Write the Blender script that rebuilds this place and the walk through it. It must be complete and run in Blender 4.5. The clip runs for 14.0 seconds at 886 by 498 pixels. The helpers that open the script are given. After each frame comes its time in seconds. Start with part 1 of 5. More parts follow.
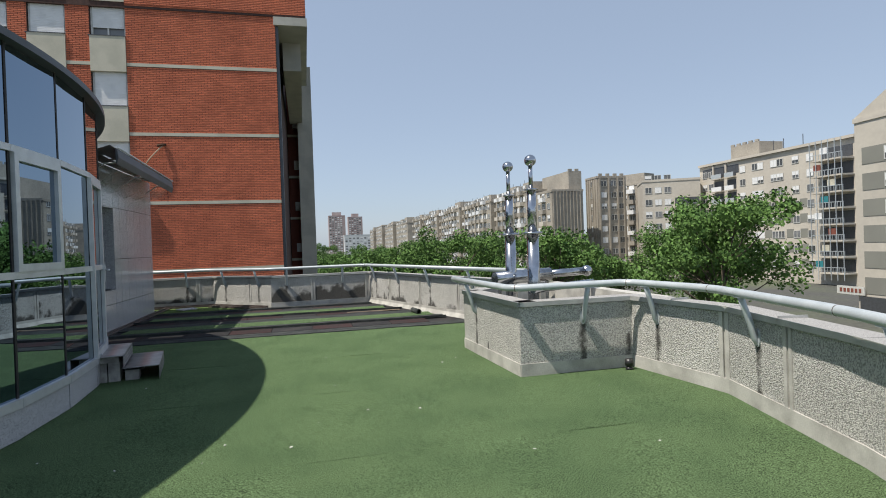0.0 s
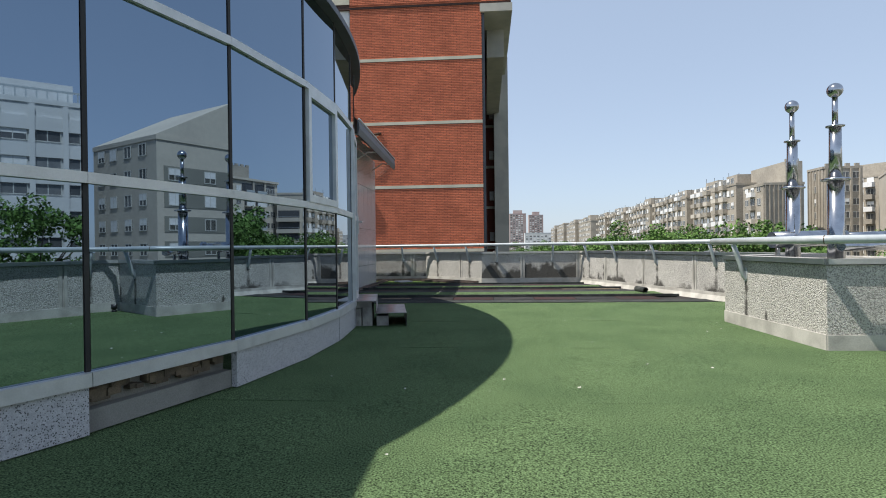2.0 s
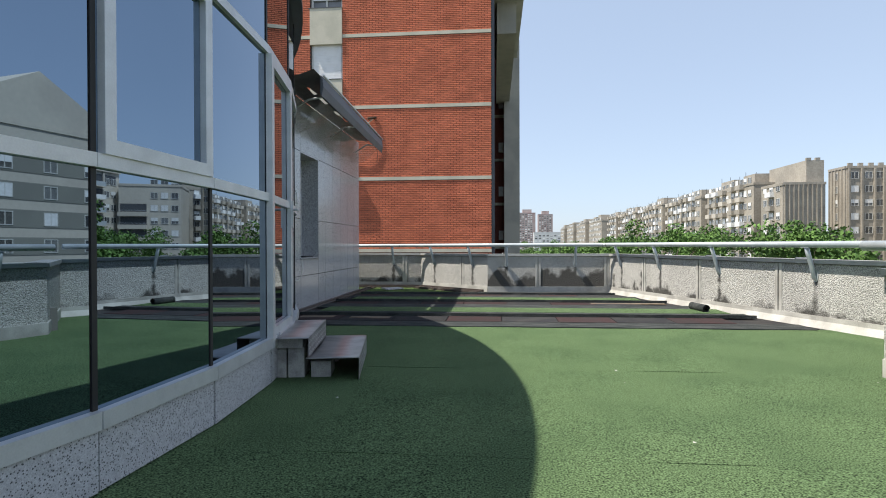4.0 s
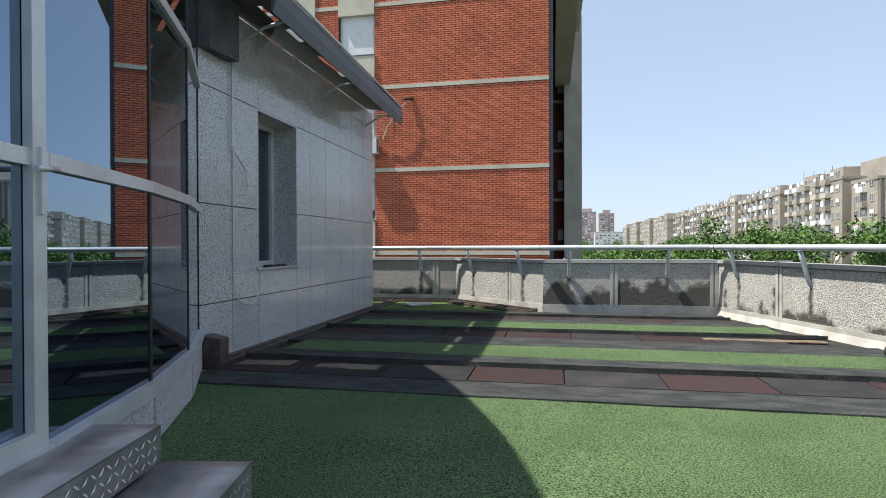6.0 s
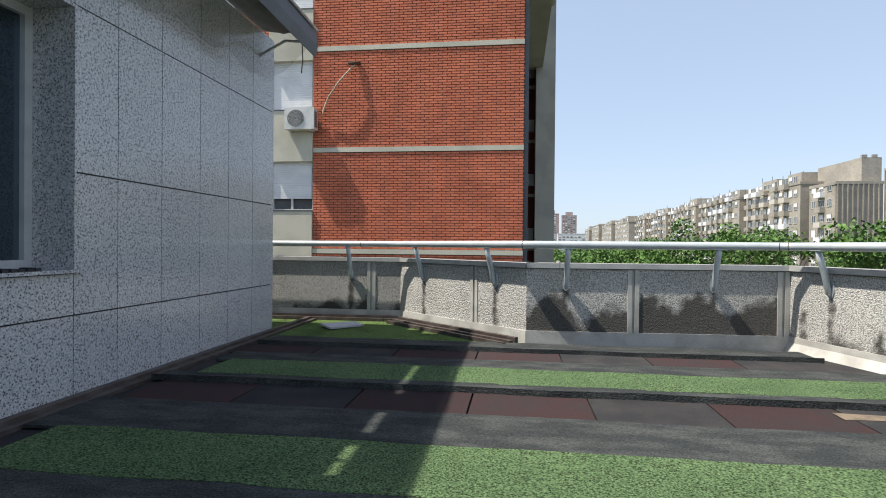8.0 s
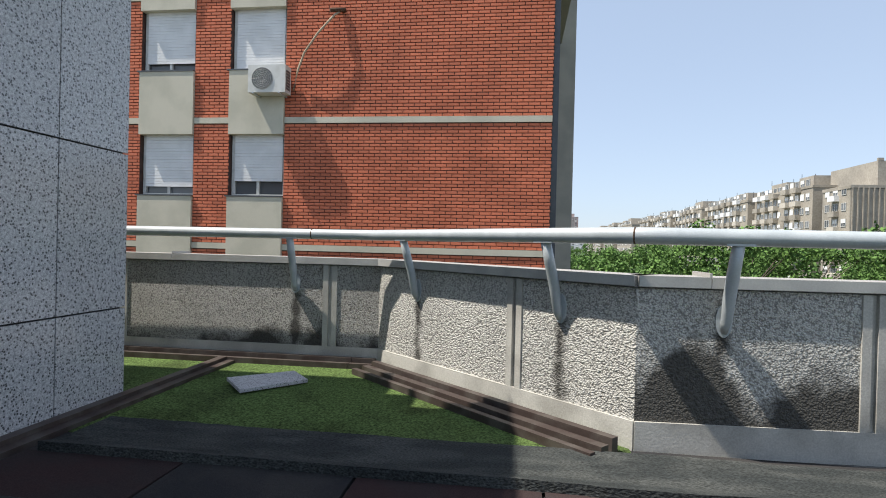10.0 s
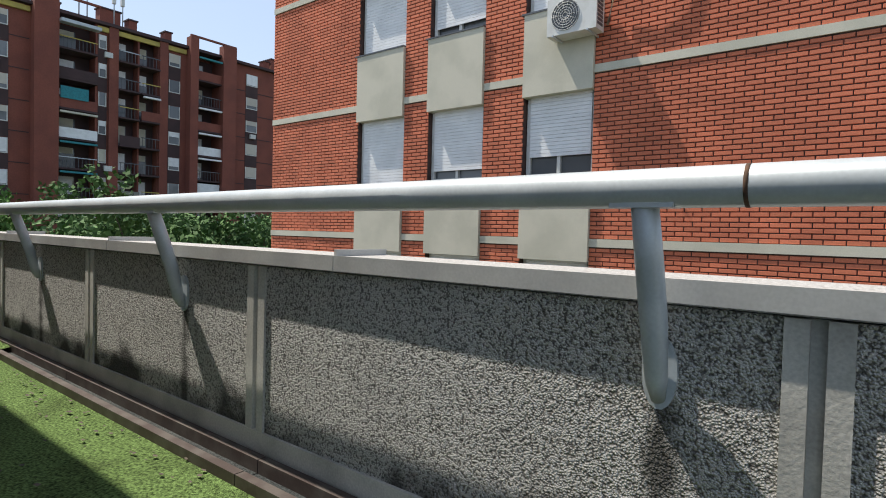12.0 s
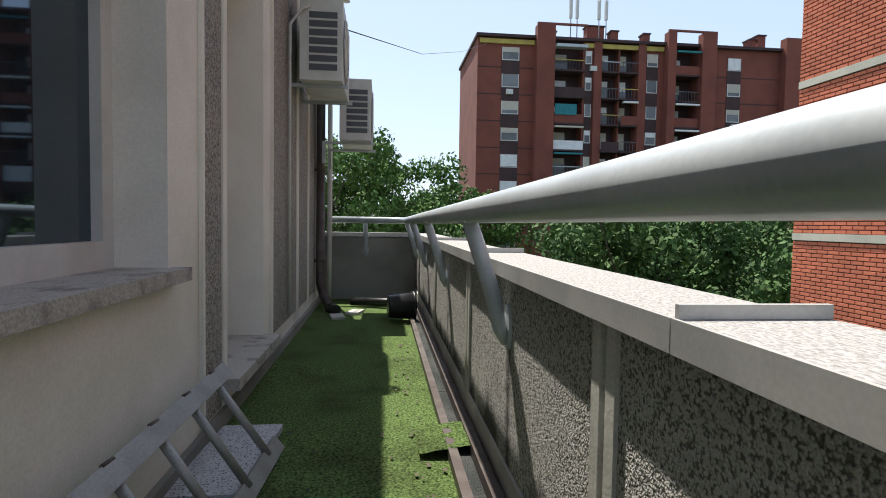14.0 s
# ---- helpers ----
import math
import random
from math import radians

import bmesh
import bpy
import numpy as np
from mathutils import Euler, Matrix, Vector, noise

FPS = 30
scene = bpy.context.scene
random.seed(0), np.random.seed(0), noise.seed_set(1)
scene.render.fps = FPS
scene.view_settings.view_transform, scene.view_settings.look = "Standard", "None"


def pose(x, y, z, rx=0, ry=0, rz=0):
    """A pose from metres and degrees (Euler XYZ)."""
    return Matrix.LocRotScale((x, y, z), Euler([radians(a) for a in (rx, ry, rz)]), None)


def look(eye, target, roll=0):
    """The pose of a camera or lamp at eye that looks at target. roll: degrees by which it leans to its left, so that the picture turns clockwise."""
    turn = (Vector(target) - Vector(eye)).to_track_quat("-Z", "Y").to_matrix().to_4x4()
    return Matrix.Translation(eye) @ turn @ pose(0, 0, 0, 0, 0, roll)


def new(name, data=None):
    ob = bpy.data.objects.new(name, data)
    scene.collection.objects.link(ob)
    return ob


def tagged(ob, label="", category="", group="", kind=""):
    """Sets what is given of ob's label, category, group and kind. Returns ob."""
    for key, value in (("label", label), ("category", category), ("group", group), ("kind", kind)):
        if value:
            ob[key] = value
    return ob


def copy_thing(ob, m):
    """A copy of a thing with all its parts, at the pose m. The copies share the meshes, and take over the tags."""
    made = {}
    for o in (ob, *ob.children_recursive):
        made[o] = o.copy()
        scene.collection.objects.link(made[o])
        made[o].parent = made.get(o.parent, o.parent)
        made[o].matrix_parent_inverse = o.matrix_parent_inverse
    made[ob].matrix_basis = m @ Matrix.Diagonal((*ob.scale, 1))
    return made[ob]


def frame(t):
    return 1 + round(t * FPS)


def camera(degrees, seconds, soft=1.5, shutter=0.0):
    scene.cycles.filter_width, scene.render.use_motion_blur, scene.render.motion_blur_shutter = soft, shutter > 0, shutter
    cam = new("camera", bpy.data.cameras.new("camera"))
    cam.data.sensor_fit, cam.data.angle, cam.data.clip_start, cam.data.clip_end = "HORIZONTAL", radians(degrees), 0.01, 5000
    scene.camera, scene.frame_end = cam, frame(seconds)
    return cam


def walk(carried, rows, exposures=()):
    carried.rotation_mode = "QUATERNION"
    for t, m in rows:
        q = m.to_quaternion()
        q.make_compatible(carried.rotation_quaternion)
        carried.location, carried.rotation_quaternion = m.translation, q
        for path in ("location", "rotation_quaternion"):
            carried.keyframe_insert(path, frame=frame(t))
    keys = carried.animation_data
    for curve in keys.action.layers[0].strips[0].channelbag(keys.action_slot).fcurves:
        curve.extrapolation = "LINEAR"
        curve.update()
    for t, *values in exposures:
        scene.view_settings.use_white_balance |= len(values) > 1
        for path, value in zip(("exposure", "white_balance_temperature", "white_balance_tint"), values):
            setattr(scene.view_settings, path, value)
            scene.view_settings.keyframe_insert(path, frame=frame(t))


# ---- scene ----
cam = camera(77.0, 14.0, soft=1.0)
PATH = [
    (0, (0.968, -0.256, 1.615), (1.449, 1.686, 1.596), -2.0),
    (0.5, (0.747, -0.334, 1.513), (0.903, 1.66, 1.505), -1.7),
    (1, (0.463, -0.396, 1.321), (0.454, 1.604, 1.318), -1.1),
    (1.5, (0.268, -0.289, 1.012), (0.135, 1.707, 1.016), -0.9),
    (2, (0.137, 0.311, 1.049), (-0.016, 2.305, 1.04), -0.7),
    (2.5, (0.001, 1.114, 1.082), (-0.135, 3.109, 1.074), -0.4),
    (2.7, (0.024, 1.43, 1.073), (-0.096, 3.427, 1.064), -0.7),
    (4.8, (0.204, 4.48, 1.125), (-0.067, 6.462, 1.111), -0.2),
    (5, (0.161, 4.857, 1.139), (-0.142, 6.834, 1.13), -0.3),
    (5.5, (0.167, 5.651, 1.141), (-0.257, 7.606, 1.127), -0.1),
    (6, (0.191, 6.481, 1.127), (-0.198, 8.443, 1.114), -0.2),
    (6.5, (0.086, 7.294, 1.123), (-0.269, 9.262, 1.106), 0.0),
    (7, (0.013, 8.118, 1.097), (-0.251, 10.101, 1.081), 0.1),
    (7.5, (-0.048, 8.909, 1.058), (-0.331, 10.889, 1.044), 0.3),
    (7.7, (-0.066, 9.23, 1.069), (-0.336, 11.212, 1.056), 0.3),
    (10, (-0.586, 12.898, 1.014), (-0.85, 14.88, 1.0), 1.4),
    (10.5, (-0.883, 13.784, 1.04), (-1.177, 15.762, 1.021), 1.4),
    (11, (-1.169, 14.525, 1.026), (-1.486, 16.5, 1.002), 1.5),
    (11.5, (-1.603, 15.336, 1.03), (-2.31, 17.207, 0.986), 1.3),
    (12, (-2.034, 16.049, 0.973), (-3.266, 17.623, 0.917), 1.5),
    (12.5, (-2.600, 16.555, 0.992), (-4.308, 17.593, 0.917), 1.4),
    (13, (-3.267, 16.800, 1.034), (-5.161, 17.436, 0.946), 1.2),
    (13.5, (-4.005, 16.885, 1.038), (-5.971, 17.239, 0.946), 0.8),
    (14, (-4.651, 16.910, 1.022), (-6.637, 17.129, 0.930), 0.9),
]
walk(cam, [(t, look(eye, target, roll)) for t, eye, target, roll in PATH],
     exposures=((0, 0.30), (1, 0.38), (2, 0.58), (2.7, 0.66), (5, 0.80), (11, 0.74), (12.5, 0.88), (14, 0.94)))

# ---- light ----
SUN_FROM = Vector((-0.512, -0.14, 1.0)).normalized()
world = bpy.data.worlds.new("sky")
scene.world = world
world.use_nodes = True
wn = world.node_tree.nodes
sky = wn.new("ShaderNodeTexSky")
sky.sky_type = "NISHITA"
sky.sun_disc = False
sky.sun_elevation = math.asin(SUN_FROM.z)
sky.sun_rotation = math.atan2(SUN_FROM.x, SUN_FROM.y)
sky.air_density, sky.dust_density, sky.ozone_density, sky.altitude = 1.0, 0.7, 2.0, 100
haze = wn.new("ShaderNodeHueSaturation")
haze.inputs["Saturation"].default_value = 0.70
world.node_tree.links.new(sky.outputs[0], haze.inputs["Color"])
veil = wn.new("ShaderNodeMix")
veil.data_type = "RGBA"
veil.inputs[0].default_value = 0.6
veil.inputs[7].default_value = (2.35, 3.0, 4.05, 1)
world.node_tree.links.new(haze.outputs[0], veil.inputs[6])
world.node_tree.links.new(veil.outputs[2], wn["Background"].inputs[0])
wn["Background"].inputs[1].default_value = 0.125
sun = new("sun", bpy.data.lights.new("sun", "SUN"))
sun.data.energy, sun.data.angle, sun.data.color = 4.4, radians(0.6), (1.0, 0.93, 0.83)
sun.matrix_world = look(SUN_FROM * 60, (0, 0, 0))


# ---- materials ----
def material(name, colour, rough=0.8, metal=0.0, colour2=None, scale=6.0, fine=0.0, fine_scale=120.0, bump=0.0, bump_scale=60.0,
             dist=0.004, spots=None, spot_scale=150.0, spot_size=0.25, rand=0.0, stretch=None, patch=(0.42, 0.62), spec=0.5, island=False):
    """A surface with two scales of variation, optional dark spots, relief and a shift of tone from piece to piece."""
    m = bpy.data.materials.new(name)
    m.use_nodes = True
    nt = m.node_tree
    n, ln = nt.nodes, nt.links
    b = n["Principled BSDF"]
    b.inputs["Roughness"].default_value, b.inputs["Metallic"].default_value = rough, metal
    b.inputs["Specular IOR Level"].default_value = spec
    co = n.new("ShaderNodeNewGeometry").outputs["Position"]
    if stretch:
        mp = n.new("ShaderNodeMapping")
        mp.inputs["Scale"].default_value = stretch
        ln.new(co, mp.inputs[0])
        co = mp.outputs[0]

    def noise_of(s, detail=4):
        t = n.new("ShaderNodeTexNoise")
        t.inputs["Scale"].default_value, t.inputs["Detail"].default_value = s, detail
        ln.new(co, t.inputs["Vector"])
        return t.outputs["Fac"]

    def ramp(fac, a, z):
        r = n.new("ShaderNodeMapRange")
        r.inputs["From Min"].default_value, r.inputs["From Max"].default_value = a, z
        ln.new(fac, r.inputs["Value"])
        return r.outputs[0]

    def mix(fac, a, z, how="MIX"):
        x = n.new("ShaderNodeMix")
        x.data_type, x.blend_type = "RGBA", how
        for sock, v in ((x.inputs[0], fac), (x.inputs[6], a), (x.inputs[7], z)):
            if isinstance(v, (int, float)):
                sock.default_value = v
            elif isinstance(v, tuple):
                sock.default_value = (*v, 1)
            else:
                ln.new(v, sock)
        return x.outputs[2]

    c2 = colour2 or tuple(v * 0.8 for v in colour)
    out = mix(ramp(noise_of(scale), *patch), colour, c2)
    if fine:
        f = ramp(noise_of(fine_scale, 2), 0.3, 0.7)
        g = n.new("ShaderNodeMapRange")
        g.inputs["To Min"].default_value, g.inputs["To Max"].default_value = 1 - fine, 1 + fine
        ln.new(f, g.inputs["Value"])
        v = n.new("ShaderNodeVectorMath")
        v.operation = "SCALE"
        ln.new(out, v.inputs[0])
        ln.new(g.outputs[0], v.inputs["Scale"])
        out = v.outputs[0]
    if spots:
        vo = n.new("ShaderNodeTexVoronoi")
        vo.inputs["Scale"].default_value = spot_scale
        ln.new(co, vo.inputs["Vector"])
        out = mix(ramp(vo.outputs["Distance"], spot_size + 0.08, spot_size - 0.08), out, spots)
    if rand:
        if island:
            r = n.new("ShaderNodeNewGeometry").outputs["Random Per Island"]
        else:
            r = n.new("ShaderNodeObjectInfo").outputs["Random"]
        g = n.new("ShaderNodeMapRange")
        g.inputs["To Min"].default_value, g.inputs["To Max"].default_value = 1 - rand, 1 + rand
        ln.new(r, g.inputs["Value"])
        v = n.new("ShaderNodeVectorMath")
        v.operation = "SCALE"
        ln.new(out, v.inputs[0])
        ln.new(g.outputs[0], v.inputs["Scale"])
        out = v.outputs[0]
    ln.new(out, b.inputs["Base Color"])
    if bump:
        bp = n.new("ShaderNodeBump")
        bp.inputs["Strength"].default_value, bp.inputs["Distance"].default_value = bump, dist
        ln.new(noise_of(bump_scale, 3), bp.inputs["Height"])
        ln.new(bp.outputs[0], b.inputs["Normal"])
    return m


def aggregate(name, light, dark, scale, grime_shade=True, relief=0.012, lo=1.32, hi=1.75):
    """Exposed pebbles: light stones over dark joints with relief, and streaks of grime and a painted shade along the
    foot where the panel's attribute says so.
    """
    m = bpy.data.materials.new(name)
    m.use_nodes = True
    n, ln = m.node_tree.nodes, m.node_tree.links
    b = n["Principled BSDF"]
    b.inputs["Roughness"].default_value = 0.85
    pos = n.new("ShaderNodeNewGeometry").outputs["Position"]
    vo = n.new("ShaderNodeTexVoronoi")
    vo.inputs["Scale"].default_value = scale
    ln.new(pos, vo.inputs["Vector"])
    wob = n.new("ShaderNodeTexNoise")
    wob.inputs["Scale"].default_value, wob.inputs["Detail"].default_value = scale * 0.55, 4
    ln.new(pos, wob.inputs["Vector"])
    add = n.new("ShaderNodeMath")
    add.operation = "MULTIPLY_ADD"
    ln.new(wob.outputs["Fac"], add.inputs[0])
    add.inputs[1].default_value = 1.9
    ln.new(vo.outputs["Distance"], add.inputs[2])
    cr = n.new("ShaderNodeValToRGB")
    cr.color_ramp.elements[0].position, cr.color_ramp.elements[0].color = lo - 0.8, (*light, 1)
    cr.color_ramp.elements[1].position, cr.color_ramp.elements[1].color = hi - 0.8, (*dark, 1)
    low = n.new("ShaderNodeMath")
    low.operation = "SUBTRACT"
    ln.new(add.outputs[0], low.inputs[0])
    low.inputs[1].default_value = 0.8
    ln.new(low.outputs[0], cr.inputs[0])
    out = cr.outputs[0]
    big = n.new("ShaderNodeTexNoise")
    big.inputs["Scale"].default_value, big.inputs["Detail"].default_value = 2.2, 5
    ln.new(pos, big.inputs["Vector"])
    sc = n.new("ShaderNodeMapRange")
    sc.inputs["To Min"].default_value, sc.inputs["To Max"].default_value = 0.75, 1.15
    ln.new(big.outputs["Fac"], sc.inputs["Value"])
    v = n.new("ShaderNodeVectorMath")
    v.operation = "SCALE"
    ln.new(out, v.inputs[0])
    ln.new(sc.outputs[0], v.inputs["Scale"])
    out = v.outputs[0]
    if grime_shade:
        at = n.new("ShaderNodeAttribute")
        at.attribute_name = "grime_shade"
        nz = n.new("ShaderNodeTexNoise")
        nz.inputs["Scale"].default_value, nz.inputs["Detail"].default_value = 9, 6
        ln.new(pos, nz.inputs["Vector"])
        ml = n.new("ShaderNodeMath")
        ml.operation = "MULTIPLY_ADD"
        ln.new(nz.outputs["Fac"], ml.inputs[0])
        ml.inputs[1].default_value = 1.2
        ln.new(at.outputs["Fac"], ml.inputs[2])
        mr = n.new("ShaderNodeMapRange")
        mr.inputs["From Min"].default_value, mr.inputs["From Max"].default_value = 0.88, 1.3
        mr.inputs["To Max"].default_value = 0.9
        ln.new(ml.outputs[0], mr.inputs["Value"])
        x = n.new("ShaderNodeMix")
        x.data_type = "RGBA"
        ln.new(mr.outputs[0], x.inputs[0])
        ln.new(out, x.inputs[6])
        x.inputs[7].default_value = (0.035, 0.033, 0.028, 1)
        out = x.outputs[2]
    ln.new(out, b.inputs["Base Color"])
    bp = n.new("ShaderNodeBump")
    bp.inputs["Strength"].default_value, bp.inputs["Distance"].default_value = 1.0, relief
    bp.invert = True
    ln.new(add.outputs[0], bp.inputs["Height"])
    ln.new(bp.outputs[0], b.inputs["Normal"])
    return m


TURF = material("artificial_turf", (0.112, 0.172, 0.080), 0.95, colour2=(0.092, 0.146, 0.068), scale=1.3, fine=0.95, fine_scale=105, bump=1.0, bump_scale=190, dist=0.014, spec=0.1)
TURF_OLD = material("worn_turf", (0.12, 0.185, 0.06), 0.95, colour2=(0.06, 0.085, 0.03), scale=2.2, fine=0.7, fine_scale=85, bump=1.0, bump_scale=150, dist=0.02, spec=0.1, patch=(0.48, 0.75))
TURF_BACK = material("turf_backing_mesh", (0.04, 0.045, 0.045), 0.95, colour2=(0.07, 0.075, 0.072), scale=5, fine=0.6, fine_scale=140, bump=1.0, bump_scale=90, dist=0.012, stretch=(0.6, 1.6, 1), spec=0.15)
RUBBER_RED = material("red_rubber", (0.046, 0.028, 0.028), 0.95, colour2=(0.04, 0.031, 0.031), scale=3, fine=0.25, fine_scale=200, bump=0.5, bump_scale=220, rand=0.15, spec=0.15)
RUBBER_BLACK = material("black_rubber", (0.031, 0.031, 0.033), 0.95, colour2=(0.045, 0.043, 0.042), scale=3, fine=0.25, fine_scale=200, bump=0.5, bump_scale=220, rand=0.15, spec=0.15)
PEBBLE = aggregate("pebble_dash", (0.61, 0.60, 0.56), (0.29, 0.284, 0.265), 100, relief=0.008)
PEBBLE_COARSE = aggregate("coarse_exposed_aggregate", (0.67, 0.655, 0.62), (0.17, 0.162, 0.15), 165, relief=0.014, lo=1.40, hi=1.86)
PEBBLE_FINE = aggregate("fine_aggregate_strip", (0.42, 0.40, 0.36), (0.16, 0.14, 0.12), 130, grime_shade=False, relief=0.004)
CONCRETE = material("weathered_concrete", (0.50, 0.49, 0.45), 0.9, colour2=(0.36, 0.35, 0.32), scale=3.5, fine=0.12, bump=0.3, bump_scale=80)
CONCRETE_DARK = material("stained_concrete", (0.27, 0.265, 0.24), 0.9, colour2=(0.19, 0.185, 0.17), scale=2.0, fine=0.12, bump=0.3, bump_scale=60)
COPING = material("coping_stone", (0.37, 0.365, 0.355), 0.85, colour2=(0.22, 0.215, 0.21), scale=120, fine=0.3, fine_scale=210, bump=0.4, stretch=(0.7, 1.3, 1), patch=(0.44, 0.64))
COPING_LIP = material("coping_edge_metal", (0.50, 0.50, 0.48), 0.45, 0.25, colour2=(0.42, 0.42, 0.41), scale=5, fine=0.06)
PAINT_GREY = material("grey_painted_steel", (0.46, 0.50, 0.52), 0.35, 0.1, colour2=(0.40, 0.44, 0.46), scale=7, fine=0.05, bump=0.04, bump_scale=30)
RUST = material("rusty_joint", (0.10, 0.05, 0.025), 0.9, colour2=(0.05, 0.03, 0.02), scale=40)
STEEL = material("polished_steel", (0.52, 0.53, 0.55), 0.16, 1.0, colour2=(0.42, 0.43, 0.45), scale=9, fine=0.05)
GRANITE = material("speckled_granite", (0.56, 0.56, 0.57), 0.14, colour2=(0.36, 0.36, 0.37), scale=60, fine=0.3, fine_scale=150, spots=(0.085, 0.085, 0.09), spot_scale=56, spot_size=0.30, rand=0.05)
GRANITE_ROUGH = material("rough_granite", (0.52, 0.52, 0.54), 0.6, colour2=(0.44, 0.44, 0.46), scale=30, fine=0.2, fine_scale=160, spots=(0.06, 0.06, 0.065), spot_scale=80, spot_size=0.29)
DARK_JOINT = material("dark_joint", (0.03, 0.03, 0.03), 0.9)
GLASS = material("blue_solar_glass", (0.21, 0.28, 0.36), 0.012, 1.0, colour2=(0.20, 0.27, 0.35), scale=0.6)
GLASS_DARK = material("dark_window_glass", (0.10, 0.13, 0.16), 0.03, 0.85, colour2=(0.09, 0.12, 0.15), scale=0.6)
GLASS_FAR = material("far_window_glass", (0.10, 0.105, 0.11), 0.12, colour2=(0.16, 0.165, 0.17), scale=0.4, rand=0.5)
ALU = material("aluminium_frame", (0.62, 0.63, 0.64), 0.4, 0.35, colour2=(0.55, 0.56, 0.57), scale=6, fine=0.04)
LADDER_ALU = material("dull_ladder_aluminium", (0.34, 0.335, 0.32), 0.5, 0.4, colour2=(0.27, 0.265, 0.25), scale=8, fine=0.1)
BLACK = material("black_gasket", (0.018, 0.018, 0.02), 0.6)
# also the tone of sheets that stand for shade in far recesses
DARK_METAL_AND_SHADE = material("dark_grey_metal_and_shade", (0.085, 0.09, 0.10), 0.45, 0.2, colour2=(0.07, 0.075, 0.08), scale=4, fine=0.05)
BROWN_METAL = material("brown_metal", (0.062, 0.045, 0.04), 0.5, 0.2, colour2=(0.10, 0.085, 0.075), scale=8, fine=0.1)
RUST_BOARD = material("rough_fibre_board", (0.19, 0.145, 0.10), 0.9, colour2=(0.12, 0.095, 0.07), scale=9, fine=0.2)
CHECKER = material("checker_plate", (0.36, 0.35, 0.35), 0.42, 0.6, colour2=(0.24, 0.235, 0.235), scale=5, fine=0.08)
NUBS = material("worn_bright_nubs", (0.78, 0.77, 0.76), 0.4, 0.3)
BLOCK = material("concrete_block", (0.42, 0.41, 0.385), 0.9, colour2=(0.25, 0.24, 0.23), scale=9, fine=0.15, bump=0.4)
TARP = material("dark_tarpaulin", (0.04, 0.042, 0.047), 0.55, colour2=(0.07, 0.072, 0.078), scale=5, fine=0.1, bump=0.3, bump_scale=9)
RENDER_BEIGE = material("beige_render", (0.80, 0.765, 0.69), 0.9, colour2=(0.72, 0.69, 0.615), scale=2.2, fine=0.06, bump=0.15, bump_scale=70)
RENDER_GREY = material("grey_render", (0.70, 0.70, 0.68), 0.9, colour2=(0.62, 0.62, 0.60), scale=2.5, fine=0.06, bump=0.15, bump_scale=70)
SILL_STONE = material("worn_sill_stone", (0.42, 0.40, 0.36), 0.9, colour2=(0.22, 0.20, 0.18), scale=10, fine=0.25, bump=0.5, bump_scale=50, patch=(0.5, 0.68))
PLASTIC_WHITE = material("aged_white_plastic", (0.62, 0.62, 0.59), 0.5, colour2=(0.54, 0.54, 0.50), scale=5, fine=0.04)
PLASTIC_BLACK = material("black_plastic", (0.02, 0.02, 0.022), 0.35, colour2=(0.03, 0.03, 0.032), scale=6)
CABLE = material("white_cable", (0.62, 0.62, 0.60), 0.6)
CABLE_TAN = material("tan_pipe_wrap", (0.42, 0.34, 0.24), 0.8)
BRICK = material("red_brick", (0.60, 0.178, 0.094), 0.88, colour2=(0.51, 0.148, 0.078), scale=1.2, fine=0.12, fine_scale=60, bump=0.25, bump_scale=120, rand=0.13, island=True)
BRICK_PART = material("red_brick_piece", (0.60, 0.178, 0.094), 0.88, colour2=(0.51, 0.148, 0.078), scale=1.2, fine=0.12, fine_scale=60, bump=0.25, bump_scale=120, rand=0.13)
MORTAR = material("dark_mortar", (0.09, 0.05, 0.04), 0.95, colour2=(0.06, 0.035, 0.03), scale=8)
CREAM = material("cream_concrete", (0.56, 0.53, 0.43), 0.9, colour2=(0.48, 0.46, 0.37), scale=1.6, fine=0.07, bump=0.15, bump_scale=60)
SHUTTER = material("white_roller_shutter", (0.78, 0.785, 0.78), 0.5, colour2=(0.70, 0.705, 0.70), scale=2.5)
FIN = material("beige_concrete_fin", (0.46, 0.445, 0.39), 0.9, colour2=(0.38, 0.37, 0.33), scale=1.0, fine=0.07)
RED_WALL = material("dark_red_facade", (0.215, 0.068, 0.046), 0.9, colour2=(0.175, 0.056, 0.04), scale=0.5, fine=0.1, fine_scale=8)
RED_DARK = material("brown_spandrel_recess_shade", (0.065, 0.036, 0.036), 0.85, colour2=(0.05, 0.03, 0.03), scale=0.6)
YELLOW = material("yellow_trim", (0.50, 0.40, 0.10), 0.85, colour2=(0.40, 0.32, 0.09), scale=1)
TEAL = material("teal_blind", (0.03, 0.22, 0.25), 0.8)
GREY_CONC = material("grey_panel_facade", (0.36, 0.325, 0.27), 0.9, colour2=(0.27, 0.245, 0.205), scale=0.25, fine=0.12, fine_scale=3)
GREY_CONC2 = material("ribbed_grey_facade", (0.36, 0.33, 0.28), 0.9, colour2=(0.30, 0.275, 0.235), scale=0.4, fine=0.12, fine_scale=3)
BEIGE_FAR = material("pale_beige_facade", (0.53, 0.49, 0.42), 0.9, colour2=(0.48, 0.44, 0.38), scale=0.15, fine=0.04, fine_scale=2)
GREY_FAR = material("grey_green_panel", (0.235, 0.235, 0.205), 0.9, colour2=(0.21, 0.21, 0.185), scale=0.2)
WHITE_FAR = material("white_office_facade", (0.62, 0.63, 0.63), 0.8, colour2=(0.56, 0.57, 0.57), scale=0.2)
